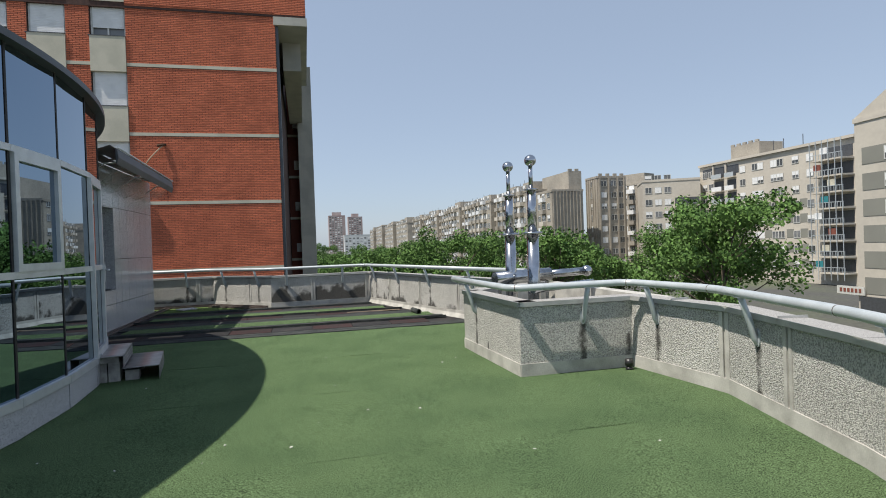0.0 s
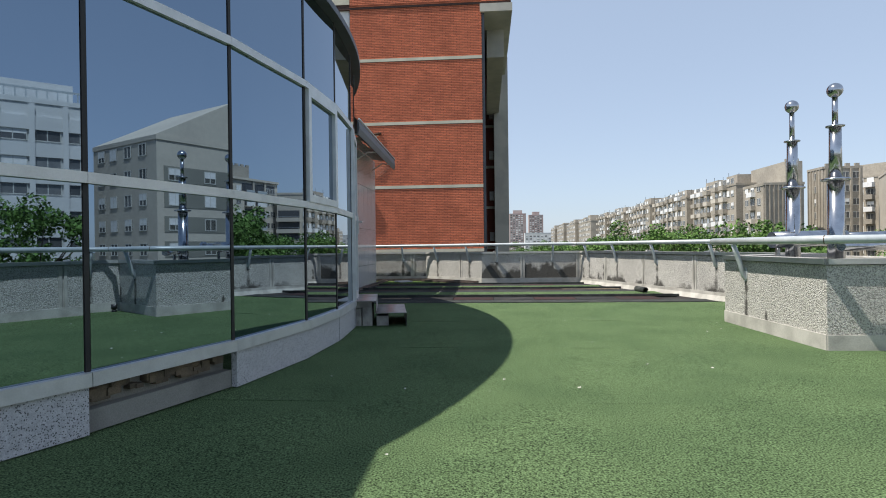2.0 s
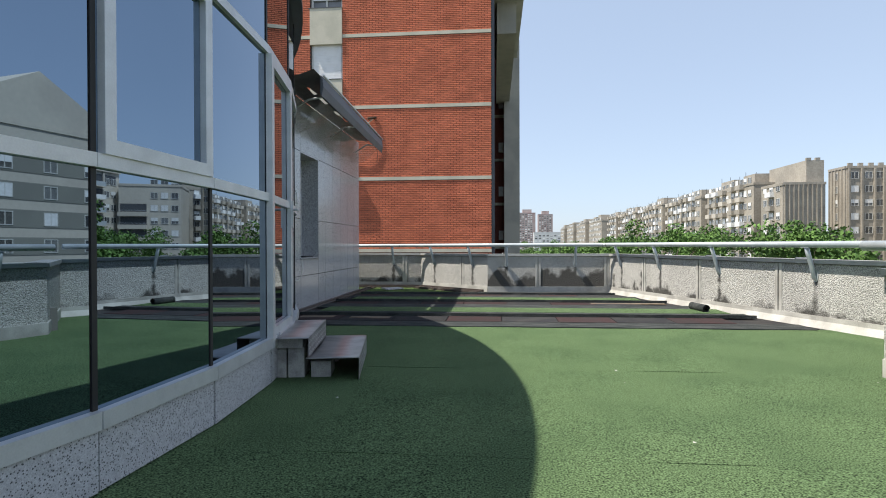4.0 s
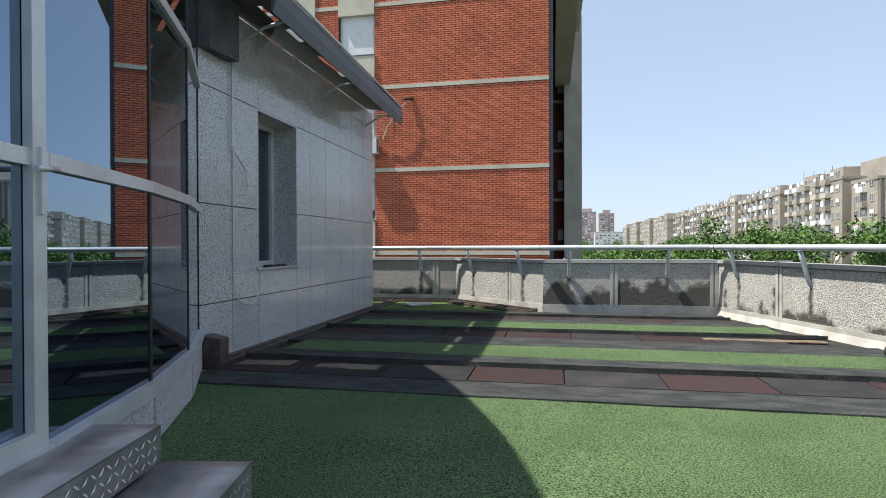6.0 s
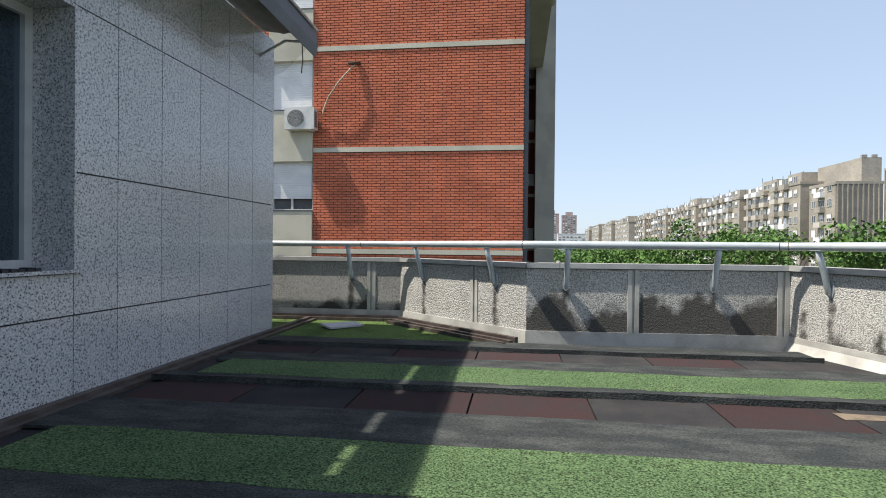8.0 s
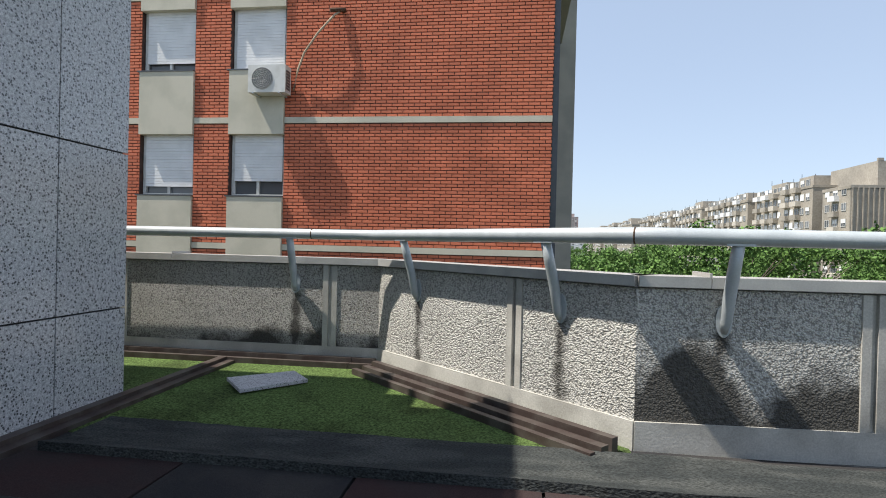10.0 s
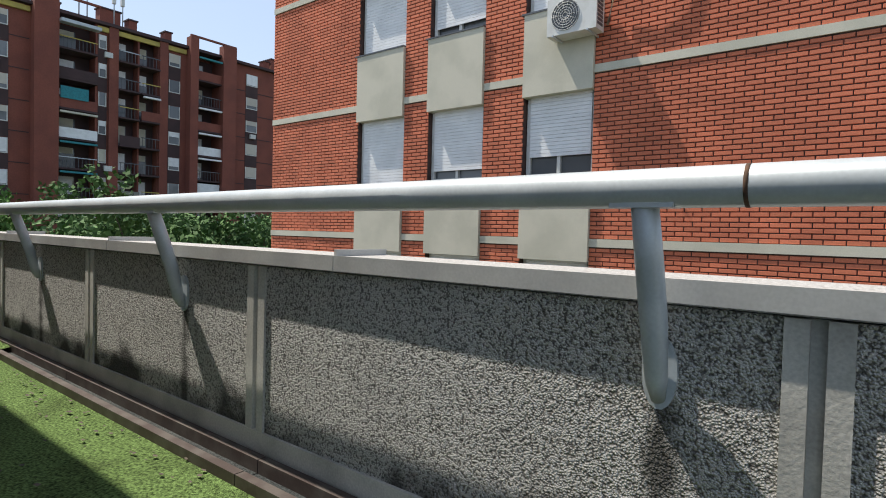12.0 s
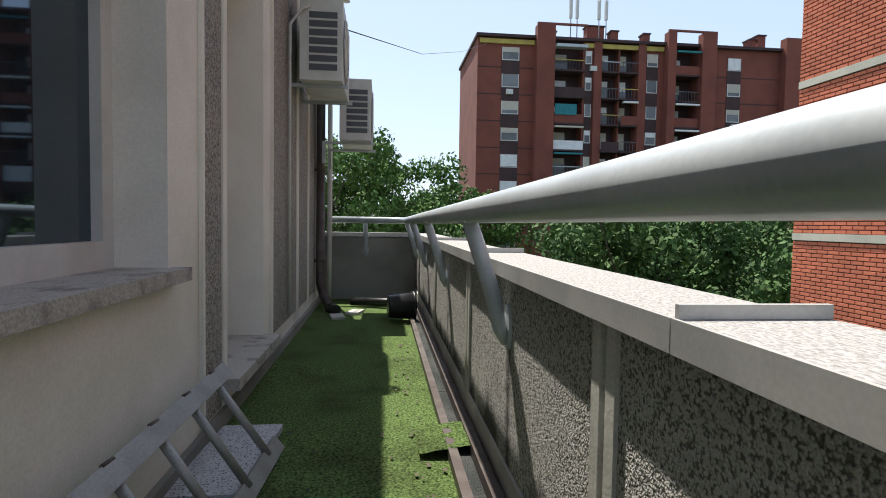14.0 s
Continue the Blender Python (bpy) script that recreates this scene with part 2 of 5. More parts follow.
PINKISH = material("pinkish_tower_facade", (0.36, 0.27, 0.26), 0.9, colour2=(0.42, 0.36, 0.35), scale=0.1)
WOOD_BARK = material("bark", (0.10, 0.08, 0.06), 0.95, colour2=(0.06, 0.05, 0.04), scale=12, bump=0.6, bump_scale=25)
LEAF = material("green_leaves", (0.11, 0.20, 0.05), 0.75, colour2=(0.075, 0.145, 0.04), scale=0.9, rand=0.35, island=True, spec=0.2)
LEAF_DARK = material("dark_green_leaves", (0.08, 0.15, 0.045), 0.75, colour2=(0.055, 0.105, 0.035), scale=0.9, rand=0.35, island=True, spec=0.2)
EARTH = material("street_ground", (0.10, 0.115, 0.07), 0.95, colour2=(0.075, 0.075, 0.07), scale=0.05, fine=0.2, fine_scale=2)
LITTER = material("pale_litter", (0.65, 0.64, 0.60), 0.8)


# ---- helpers of this scene ----
def box(bm, x0, x1, y0, y1, z0, z1, m=None, mi=0):
    pts = [(x, y, z) for z in (z0, z1) for x, y in ((x0, y0), (x1, y0), (x1, y1), (x0, y1))]
    vs = [bm.verts.new(m @ Vector(p) if m else p) for p in pts]
    for f in ((3, 2, 1, 0), (4, 5, 6, 7), (0, 1, 5, 4), (1, 2, 6, 5), (2, 3, 7, 6), (3, 0, 4, 7)):
        bm.faces.new([vs[i] for i in f]).material_index = mi


def tube(bm, pts, r, seg=12, cap=True, mi=0, above=None):
    """A round bar along points; r is one radius or one for each point."""
    rings = []
    pts = [Vector(p) for p in pts]
    rs = r if isinstance(r, (list, tuple)) else [r] * len(pts)
    for i, p in enumerate(pts):
        a = (p - pts[i - 1]).normalized() if i else None
        c = (pts[i + 1] - p).normalized() if i < len(pts) - 1 else None
        t = ((a or c) + (c or a)).normalized()
        up = above or (Vector((0, 0, 1)) if abs(t.z) < 0.95 else Vector((1, 0, 0)))
        s = t.cross(up).normalized()
        u = s.cross(t)
        k = 1.0 / max(0.5, t.dot(a or c))
        side = s * (k if abs(t.z) < 0.5 else 1)
        rings.append([bm.verts.new(p + side * (math.cos(w) * rs[i]) + u * (math.sin(w) * rs[i])) for w in (2 * math.pi * j / seg for j in range(seg))])
    for a, c in zip(rings, rings[1:]):
        for j in range(seg):
            f = bm.faces.new((a[j], a[(j + 1) % seg], c[(j + 1) % seg], c[j]))
            f.smooth, f.material_index = True, mi
    if cap:
        bm.faces.new(rings[0][::-1]).material_index = mi
        bm.faces.new(rings[-1]).material_index = mi


def prism(bm, pts, z0, z1, mi=0):
    """An upright block on a plan outline (counter-clockwise)."""
    lo = [bm.verts.new((x, y, z0)) for x, y in pts]
    hi = [bm.verts.new((x, y, z1)) for x, y in pts]
    bm.faces.new(lo[::-1]).material_index = mi
    bm.faces.new(hi).material_index = mi
    for i in range(len(pts)):
        j = (i + 1) % len(pts)
        bm.faces.new((lo[i], lo[j], hi[j], hi[i])).material_index = mi


def lathe(bm, profile, centre, seg=20, mi=0):
    """A turned shape from (radius, height) pairs."""
    rings = []
    for r, h in profile:
        rings.append([bm.verts.new((centre[0] + r * math.cos(2 * math.pi * j / seg), centre[1] + r * math.sin(2 * math.pi * j / seg), centre[2] + h)) for j in range(seg)])
    for a, c in zip(rings, rings[1:]):
        for j in range(seg):
            f = bm.faces.new((a[j], a[(j + 1) % seg], c[(j + 1) % seg], c[j]))
            f.smooth, f.material_index = True, mi
    bm.faces.new(rings[0][::-1]).material_index = mi
    bm.faces.new(rings[-1]).material_index = mi


def mesh_of(bm, name, mats, bevel=0.0):
    if bevel:
        bmesh.ops.bevel(bm, geom=[e for e in bm.edges if e.is_manifold and e.calc_face_angle(0) > 0.6], offset=bevel, segments=2, affect="EDGES", clamp_overlap=True)
    me = bpy.data.meshes.new(name)
    bm.to_mesh(me)
    bm.free()
    for m in mats if isinstance(mats, (list, tuple)) else [mats]:
        me.materials.append(m)
    return me


def part(name, bm, mats, parent=None, label="", bevel=0.0):
    ob = new(name, bm if isinstance(bm, bpy.types.Mesh) else mesh_of(bm, name, mats, bevel))
    if parent:
        ob.parent = parent
    if label:
        tagged(ob, label)
    return ob


def thing(name, label, category, group="", kind="", at=None):
    ob = tagged(new(name), label, category, group, kind)
    if at is not None:
        ob.matrix_basis = at
    return ob


def along(p, q):
    """Frame of a run on the plan: x from p to q, y to its left, z up."""
    p, q = Vector((*p, 0)), Vector((*q, 0))
    d = (q - p).normalized()
    return Matrix.Translation(p) @ Matrix(((d.x, -d.y, 0, 0), (d.y, d.x, 0, 0), (0, 0, 1, 0), (0, 0, 0, 1))), (q - p).length


def lerp(a, b, t):
    return a + (b - a) * t


# ---- ground, roof slab, turf ----
def setting(name, bm, mats, label, category="", bevel=0.0):
    return tagged(part(name, bm, mats, bevel=bevel), label, category or name, kind="structure")


bm = bmesh.new()
box(bm, -2500, 2500, -2500, 2500, -8.4, -8.0)
setting("ground", bm, EARTH, "street level ground between the blocks", "ground")

TERRACE = [(-12.1, 16.08), (-3.0, 16.08), (-3.0, 11.05), (-2.4, 10.0), (-1.7, 8.2), (-1.5, 6.6), (-1.6, 5.4), (-1.9, 4.3), (-2.4, 2.9), (-3.4, 1.6), (-6.0, -0.5), (-6.0, -3.6),
           (-1.5, -3.3), (2.0, -2.1), (3.7, 0.2), (4.7, 2.7), (5.2, 4.5), (5.0, 5.94), (5.0, 9.1), (2.78, 16.1), (0.02, 16.0), (-1.7, 17.5), (-12.1, 17.5)]
bm = bmesh.new()
prism(bm, TERRACE, -0.4, -0.012)
setting("floor", bm, CONCRETE_DARK, "stained concrete roof terrace slab", "floor")


bm = bmesh.new()
prism(bm, [(-12.3, 11.0), (-9.0, 11.0), (-9.0, -3.6), (-1.5, -3.4), (2.1, -2.2), (3.8, 0.1), (4.8, 2.6), (5.4, 4.5), (5.5, 9.3), (2.95, 16.15), (0.1, 16.05), (-1.6, 17.58), (-12.3, 17.58)], -8.0, -0.405)
setting("wall_lower_storeys", bm, RENDER_BEIGE, "plain rendered lower storeys under the roof terrace", "building")


def sheet(bm, x0, x1, y0, y1, z, nx, ny, wob=0.0, lift=0.0, thick=0.008, seed=0.0, edge=0.0):
    """A lying sheet with a slightly wavy surface and ragged front and back edges."""
    rows = []
    for j in range(ny + 1):
        row = []
        for i in range(nx + 1):
            y = lerp(y0, y1, j / ny)
            x = lerp(x0, x1(y) if callable(x1) else x1, i / nx)
            e = edge * noise.noise((x * 1.7 + seed, j * 3.1, seed))
            if j in (0, ny):
                e += edge * 0.5 * noise.noise((x * 9 + seed, j, 2.0))
            row.append(bm.verts.new((x, y + e, z + thick + wob * noise.noise((x * 1.3 + seed, y * 2.0, seed)) + (lift if j == 0 else 0))))
        rows.append(row)
    for a, c in zip(rows, rows[1:]):
        for i in range(nx):
            bm.faces.new((a[i], a[i + 1], c[i + 1], c[i])).smooth = True
    for j, rev in ((0, True), (ny, False)):
        low = [bm.verts.new((v.co.x, v.co.y, z - 0.006)) for v in rows[j]]
        rim = [bm.verts.new(v.co) for v in rows[j]]
        for i in range(nx):
            q = (rim[i], rim[i + 1], low[i + 1], low[i])
            bm.faces.new(q if not rev else q[::-1])


# the green turf: laid in wide lengths with thin seams
def turf_edge(y):
    """Where the turf ends at the parapet."""
    return float(np.interp(y, [-3.6, -3.2, -2.0, 0.2, 2.7, 4.5, 5.94, 9.1, 10.62], [-1.6, -1.5, 2.0, 3.6, 4.6, 5.08, 4.9, 4.93, 4.44]))


bm = bmesh.new()
seams = [-3.2, -1.9, 0.1, 2.05, 4.05, 6.05, 8.1, 10.62]
for a, c in zip(seams, seams[1:]):
    sheet(bm, -6.0, turf_edge, a, c - 0.006, -0.012, 44, 4, 0.006, 0, 0.014, a, 0.006)
green = setting("turf_floor", bm, TURF, "green artificial turf laid in lengths on the roof terrace", "turf")
bm = bmesh.new()
sheet(bm, -12.1, -3.05, 16.08, 17.22, -0.012, 40, 4, 0.006, 0, 0.014, 7.7, 0.0)
setting("balcony_turf", bm, TURF_OLD, "worn mossy artificial turf along the narrow balcony", "turf")
bm = bmesh.new()
prism(bm, [(-3.04, 15.5), (-1.2, 15.4), (0.0, 15.5), (0.0, 15.82), (-1.7, 17.35), (-3.04, 17.2)], -0.011, 0.006)
setting("corner_turf", bm, TURF_OLD, "patch of worn turf in the parapet corner", "turf")


def right_wall_x(y):
    return 2.74 + (15.94 - y) * 0.32


# mats: turf backing, rubber tiles, turf strips in turn
def mat_strip(name, mats, label, y0, y1, z, x0=-2.86, x1=None, wob=0.004, lift=0.0, edge=0.02, seed=1.0):
    bm = bmesh.new()
    sheet(bm, x0, x1 if x1 is not None else right_wall_x(max(y0, y1)) - 0.12, y0, y1, z, 60, 4, wob, lift, 0.012, seed, edge)
    return tagged(part(name, bm, mats), label, "mat")


bm = bmesh.new()
prism(bm, [(-2.9, 10.7), (4.3, 10.7), (2.75, 15.8), (-2.9, 15.8)], -0.011, 0.0015)
tagged(part("underlay", bm, RUBBER_BLACK), "black underlay sheet beneath the mats", "underlay", kind="structure")
mat_strip("backing_mat", TURF_BACK, "dark upturned turf backing strip", 10.56, 11.0, 0.004, seed=1.1)
mat_strip("backing_mat", TURF_BACK, "dark upturned turf backing strip folded at its edge", 11.50, 11.95, 0.028, seed=2.3, lift=0.03, x0=-2.8)
mat_strip("turf_strip", TURF, "narrow strip of green artificial turf on rubber tiles", 11.93, 12.52, 0.030, seed=3.9, x0=-2.62)
mat_strip("backing_mat", TURF_BACK, "dark upturned turf backing strip", 12.51, 13.1, 0.020, seed=4.4, x0=-2.85)
mat_strip("backing_mat", TURF_BACK, "dark upturned turf backing strip folded at its edge", 13.62, 13.86, 0.028, seed=5.2, lift=0.03, x0=-2.85)
mat_strip("turf_strip", TURF, "narrow strip of green artificial turf on rubber tiles", 13.84, 14.38, 0.030, seed=6.1, x0=-2.6, x1=2.9)
mat_strip("backing_mat", TURF_BACK, "dark upturned turf backing strip", 14.37, 14.76, 0.020, seed=7.7, x0=-2.75)
mat_strip("backing_mat", TURF_BACK, "dark upturned turf backing strip folded at its edge", 15.18, 15.66, 0.026, seed=8.3, lift=0.03, x0=-2.75, x1=2.7)
# rolled-up end of a strip by the parapet
bm = bmesh.new()
pts = [(3.42 + 0.06 * math.cos(a) * (1 - a / 22), 0, 0.09 + 0.07 * math.sin(a) * (1 - a / 22)) for a in np.linspace(0, 11, 34)]
for a, c in zip(pts, pts[1:]):
    f = bm.faces.new([bm.verts.new((p[0] + s * 0.1, y, p[2])) for p, y, s in ((a, 12.1, 0), (c, 12.1, 0), (c, 12.56, -0.6), (a, 12.56, -0.6))])
    f.smooth = True
tagged(part("rolled_mat_end", bm, TURF_BACK), "curled end of an upturned turf strip", "mat")


def tile_mesh(name, mat, w, d):
    bm = bmesh.new()
    box(bm, 0.004, w - 0.004, 0.004, d - 0.004, 0, 0.024)
    return mesh_of(bm, name, mat, 0.005)


for row, (y0, y1, first) in enumerate(((10.98, 11.52, 0.0), (13.06, 13.64, 0.12), (14.72, 15.2, 0.05))):
    bed = thing("rubber_tile_row", "row of square red and black rubber tiles, scuffed and dusty", "rubber tiles")
    variants = [tile_mesh("rubber_tile", RUBBER_RED, 0.78, y1 - y0), tile_mesh("rubber_tile", RUBBER_BLACK, 0.78, y1 - y0)]
    x, i = -2.86 + first, 0
    while x < right_wall_x(y1) - 0.8:
        ob = new("rubber_tile", variants[(0, 1, 1, 0, 1, 0, 1, 0, 1)[i % 9] if row == 0 else (0, 1, 0, 0, 1)[i % 5]])
        ob.parent = bed
        ob.matrix_basis = pose(x, y0, -0.004 + 0.003 * random.random(), 0.3 * random.random(), 0, 0.5 * (random.random() - 0.5))
        x += 0.785
        i += 1
# pale wear marks: torn board ends on the first row
for x0, x1, y0, y1 in ((-2.72, -2.2, 11.22, 11.42), (-1.95, -1.35, 11.22, 11.38), (1.9, 3.2, 13.38, 13.52)):
    bm = bmesh.new()
    sheet(bm, x0, x1, y0, y1, 0.021, 12, 2, 0.003, 0, 0.006, x0, 0.05)
    tagged(part("torn_board_strip", bm, RUST_BOARD), "torn strip of pale weathered board on the rubber tiles", "debris")


# ---- parapet ----
TOP, FOOT, RAIL_Z, RAIL_OUT = 0.822, 0.62, 1.07, 0.155


def pad_mesh():
    bm = bmesh.new()
    n = 18
    ring = [[bm.verts.new((0.04 * math.cos(2 * math.pi * i / n), y, FOOT + 0.04 + 0.085 * math.sin(2 * math.pi * i / n))) for i in range(n)] for y in (0.0, -0.012)]
    for i in range(n):
        bm.faces.new((ring[0][i], ring[1][i], ring[1][(i + 1) % n], ring[0][(i + 1) % n]))
    bm.faces.new(ring[1][::-1])
    return mesh_of(bm, "foot_plate", PAINT_GREY)


def arm_mesh():
    bm = bmesh.new()
    tube(bm, [(0, -0.014, FOOT - 0.02), (0, -0.035, FOOT + 0.03), (0, -0.065, FOOT + 0.16), (0, -0.112, FOOT + 0.30), (0, -0.153, RAIL_Z - 0.03)], [0.016, 0.026, 0.03, 0.03, 0.028], 16, above=Vector((1, 0, 0)))
    return mesh_of(bm, "bracket_arm", PAINT_GREY)


def plate_mesh():
    bm = bmesh.new()
    box(bm, -0.065, 0.065, -RAIL_OUT - 0.028, -RAIL_OUT + 0.028, RAIL_Z - 0.04, RAIL_Z - 0.028)
    return mesh_of(bm, "saddle_plate", PAINT_GREY, 0.003)


def bolt_mesh():
    bm = bmesh.new()
    tube(bm, [(0, -0.01, FOOT), (0, -0.034, FOOT)], 0.011, 8)
    return mesh_of(bm, "bolt", STEEL)


PAD, ARM, PLATE, BOLT = pad_mesh(), arm_mesh(), plate_mesh(), bolt_mesh()


def parapet(p, q, posts, brackets, pebble, dark=0.0, label="", plain=False, coping_joints=(), thick=0.22, drips=(), rail=(RAIL_Z, RAIL_Z)):
    """A parapet from p to q, terrace on its right: core, base, posts, pebble panels, coping and handrail brackets."""
    m, length = along(p, q)
    wall = thing("wall_parapet", label or "low parapet with pebble-dash panels, pale posts and stone coping", "parapet", kind="structure", at=m)
    bm = bmesh.new()
    box(bm, 0, length, 0.012, thick, -0.4, TOP)
    part("core", bm, CONCRETE, wall)
    if not plain:
        bm = bmesh.new()
        box(bm, 0, length, -0.012, 0.011, -0.01, 0.15)
        part("base_strip", bm, CONCRETE, wall, bevel=0.004)
    edges = [0.0, *posts, length]
    for i, s in enumerate(posts):
        for off in (-0.06, 0.015):
            bm = bmesh.new()
            box(bm, s + off, s + off + 0.045, -0.010, 0.011, 0.15, TOP)
            part("post", bm, CONCRETE, wall, bevel=0.003)
    for a, c in zip(edges, edges[1:]):
        a, c = a + (0.06 if a else 0.0), c - (0.06 if c < length else 0.0)
        nx, nz = max(4, int((c - a) / 0.04)), 18
        bm = bmesh.new()
        lay = bm.verts.layers.float.new("grime_shade")
        z0 = 0.15 if not plain else -0.01
        grid = []
        for j in range(nz + 1):
            row = []
            for k in range(nx + 1):
                x, z = lerp(a, c, k / nx), lerp(z0, TOP, j / nz)
                v = bm.verts.new((x, 0.0, z))
                g = 0.0
                for s in brackets:
                    if z < FOOT:
                        g = max(g, (1 - abs(x - s) / (0.075 + 0.05 * (FOOT - z))) * 0.75)
                for s, w, h in drips:
                    g = max(g, (1 - abs(x - s) / w) * 0.8 * min(1, max(0, (h - z) / 0.1)))
                # dark lays grime along the foot; on the balcony run it paints shade
                top = dark * (0.45 + 0.5 * noise.noise((x * 2.6, 3.3, p[0])))
                g = max(g, min(0.9, (top - (z - 0.15)) * 4)) if dark else g
                v[lay] = max(0.0, g)
                row.append(v)
            grid.append(row)
        for r0, r1 in zip(grid, grid[1:]):
            for k in range(nx):
                bm.faces.new((r0[k], r0[k + 1], r1[k + 1], r1[k]))
        part("pebble_panel", bm, CONCRETE_DARK if plain else pebble, wall)
    cuts = [-0.0, *coping_joints, length]
    for a, c in zip(cuts, cuts[1:]):
        bm = bmesh.new()
        box(bm, a + 0.002, c - 0.002, -0.022, thick + 0.01, TOP + 0.006, TOP + 0.062)
        slab = part("coping_slab", bm, COPING, wall, bevel=0.004)
        bm = bmesh.new()
        box(bm, a + 0.002, c - 0.002, -0.030, -0.023, TOP + 0.010, TOP + 0.064)
        part("edge_trim", bm, COPING_LIP, slab)
    for s in coping_joints:
        bm = bmesh.new()
        box(bm, s - 0.006, s + 0.006, -0.02, thick + 0.01, TOP + 0.0625, TOP + 0.085)
        part("joint_strip", bm, COPING_LIP, wall, bevel=0.004)
    for s in brackets:
        b = part("bracket", ARM, None, wall, "grey painted steel rail bracket")
        b.matrix_basis = pose(s, 0, lerp(rail[0], rail[1], s / length) - RAIL_Z)
        for name, me in (("foot_plate", PAD), ("saddle_plate", PLATE), ("bolt", BOLT)):
            part(name, me, None, b)
    return wall


def handrail(pts, joints=(), heights=None, label="grey painted round steel handrail above the parapet"):
    """A round rail that follows the plan points at the rail's distance in front of the wall."""
    line = []
    for i, p in enumerate(pts):
        p, z = Vector(p), heights[i] if heights else RAIL_Z
        ds = [(Vector(pts[j + 1]) - Vector(pts[j])).normalized() for j in (i - 1, i) if 0 <= j < len(pts) - 1]
        ns = [Vector((d.y, -d.x)) for d in ds]
        nn = sum(ns, Vector((0, 0))).normalized()
        off = nn * (RAIL_OUT / max(0.4, nn.dot(ns[0])))
        if 0 < i < len(pts) - 1:
            for s, d in ((-0.12, ds[0]), (0.12, ds[1])):
                line.append((*(p + off + d * s), z))
        else:
            line.append((*(p + off), z))
    rail = thing("handrail", label, "handrail")
    bm = bmesh.new()
    tube(bm, line, 0.041, 24)
    part("rail", bm, PAINT_GREY, rail)
    for seg, f in joints:
        a, c = Vector(line[seg]), Vector(line[seg + 1])
        d = (c - a).normalized()
        o = a.lerp(c, f)
        bm = bmesh.new()
        tube(bm, [o - d * 0.004, o + d * 0.004], 0.0417, 24)
        part("joint", bm, RUST, rail)
    return rail


W = [(-12.1, 17.37), (-1.7, 17.37), (0.02, 15.81), (2.74, 15.94), (4.93, 9.1), (3.32, 8.02), (3.41, 5.94), (4.9, 5.94), (5.08, 4.5), (4.6, 2.7), (3.6, 0.2), (2.0, -2.0), (-1.5, -3.2), (-6.0, -3.5)]
balcony_posts = [12.1 - v for v in (11.4, 9.35, 7.52, 5.73, 4.02, 2.12)]
balcony_brackets = [12.1 - v for v in (11.6, 10.2, 8.45, 6.60, 4.61, 2.42)]
parapet((-12.1, 16.08), (-12.1, 17.37), [], [0.62], PEBBLE, plain=True, label="plain stained concrete parapet at the balcony's end")
# dark here paints the building's shade into the foot of the balcony panels
parapet(W[0], W[1], balcony_posts, balcony_brackets, PEBBLE_COARSE, dark=0.45, coping_joints=[12.1 - v for v in (9.18, 7.31, 5.435, 3.53)], rail=(1.05, 1.078), label="low parapet with coarse exposed-aggregate panels and stone coping")
parapet(W[1], W[2], [1.5], [0.52, 1.85], PEBBLE, rail=(1.078, 1.082))
parapet(W[2], W[3], [1.13, 2.66], [0.42, 1.95], PEBBLE, dark=0.9, coping_joints=[0.35], rail=(1.082, 1.085))
parapet(W[3], W[4], [1.35, 3.0, 4.7, 6.3], [0.5, 1.9, 3.5, 5.3], PEBBLE, dark=0.35, coping_joints=[1.3, 3.2, 5.0], rail=(1.085, 1.08), drips=((0.18, 0.1, 0.5), (1.0, 0.09, 0.4), (1.3, 0.16, 0.62)))
parapet(W[4], W[5], [], [], PEBBLE)
parapet(W[5], W[6], [], [0.55], PEBBLE, drips=((1.0, 0.06, 0.32),))
parapet(W[6], W[7], [], [0.82], PEBBLE, drips=((1.45, 0.07, 0.5),))
parapet(W[7], W[8], [1.4], [0.45], PEBBLE, coping_joints=[0.7])
parapet(W[8], W[9], [1.0], [0.55], PEBBLE, coping_joints=[0.9])
parapet(W[9], W[10], [0.9], [0.5, 2.0], PEBBLE)
parapet(W[10], W[11], [1.3], [0.7], PEBBLE)
parapet(W[11], W[12], [1.8], [0.9, 2.8], PEBBLE)
parapet(W[12], W[13], [2.2], [1.0, 3.0], PEBBLE)
handrail([(-12.1, 16.25), *W[0:5]], joints=((2, 0.965), (5, 0.5), (7, 0.3), (7, 0.7)), heights=[1.05, 1.05, 1.078, 1.082, 1.085, 1.08])
handrail(W[5:14], joints=((1, 0.6), (3, 0.5), (5, 0.4), (7, 0.5)))
# corner pieces where two runs open outwards
for i in range(1, len(W) - 1):
    p = Vector(W[i])
    d0, d1 = (p - Vector(W[i - 1])).normalized(), (Vector(W[i + 1]) - p).normalized()
    if d0.x * d1.y - d0.y * d1.x < -0.03:
        n0, n1 = Vector((-d0.y, d0.x)), Vector((-d1.y, d1.x))
        nm = (n0 + n1).normalized()
        nm = nm / max(0.5, nm.dot(n0))
        tagged(corner := thing("wall_corner", "stone coping and core at a bend of the parapet", "parapet", kind="structure"))
        for name, t, z0, z1, mat in (("core", 0.216, -0.4, TOP - 0.002, CONCRETE), ("coping_slab", 0.228, TOP + 0.004, TOP + 0.059, COPING)):
            bm = bmesh.new()
            prism(bm, [tuple(p + nm * 0.005), tuple(p + n1 * t), tuple(p + nm * t), tuple(p + n0 * t)], z0, z1)
            bmesh.ops.recalc_face_normals(bm, faces=bm.faces)
            part(name, bm, mat, corner)
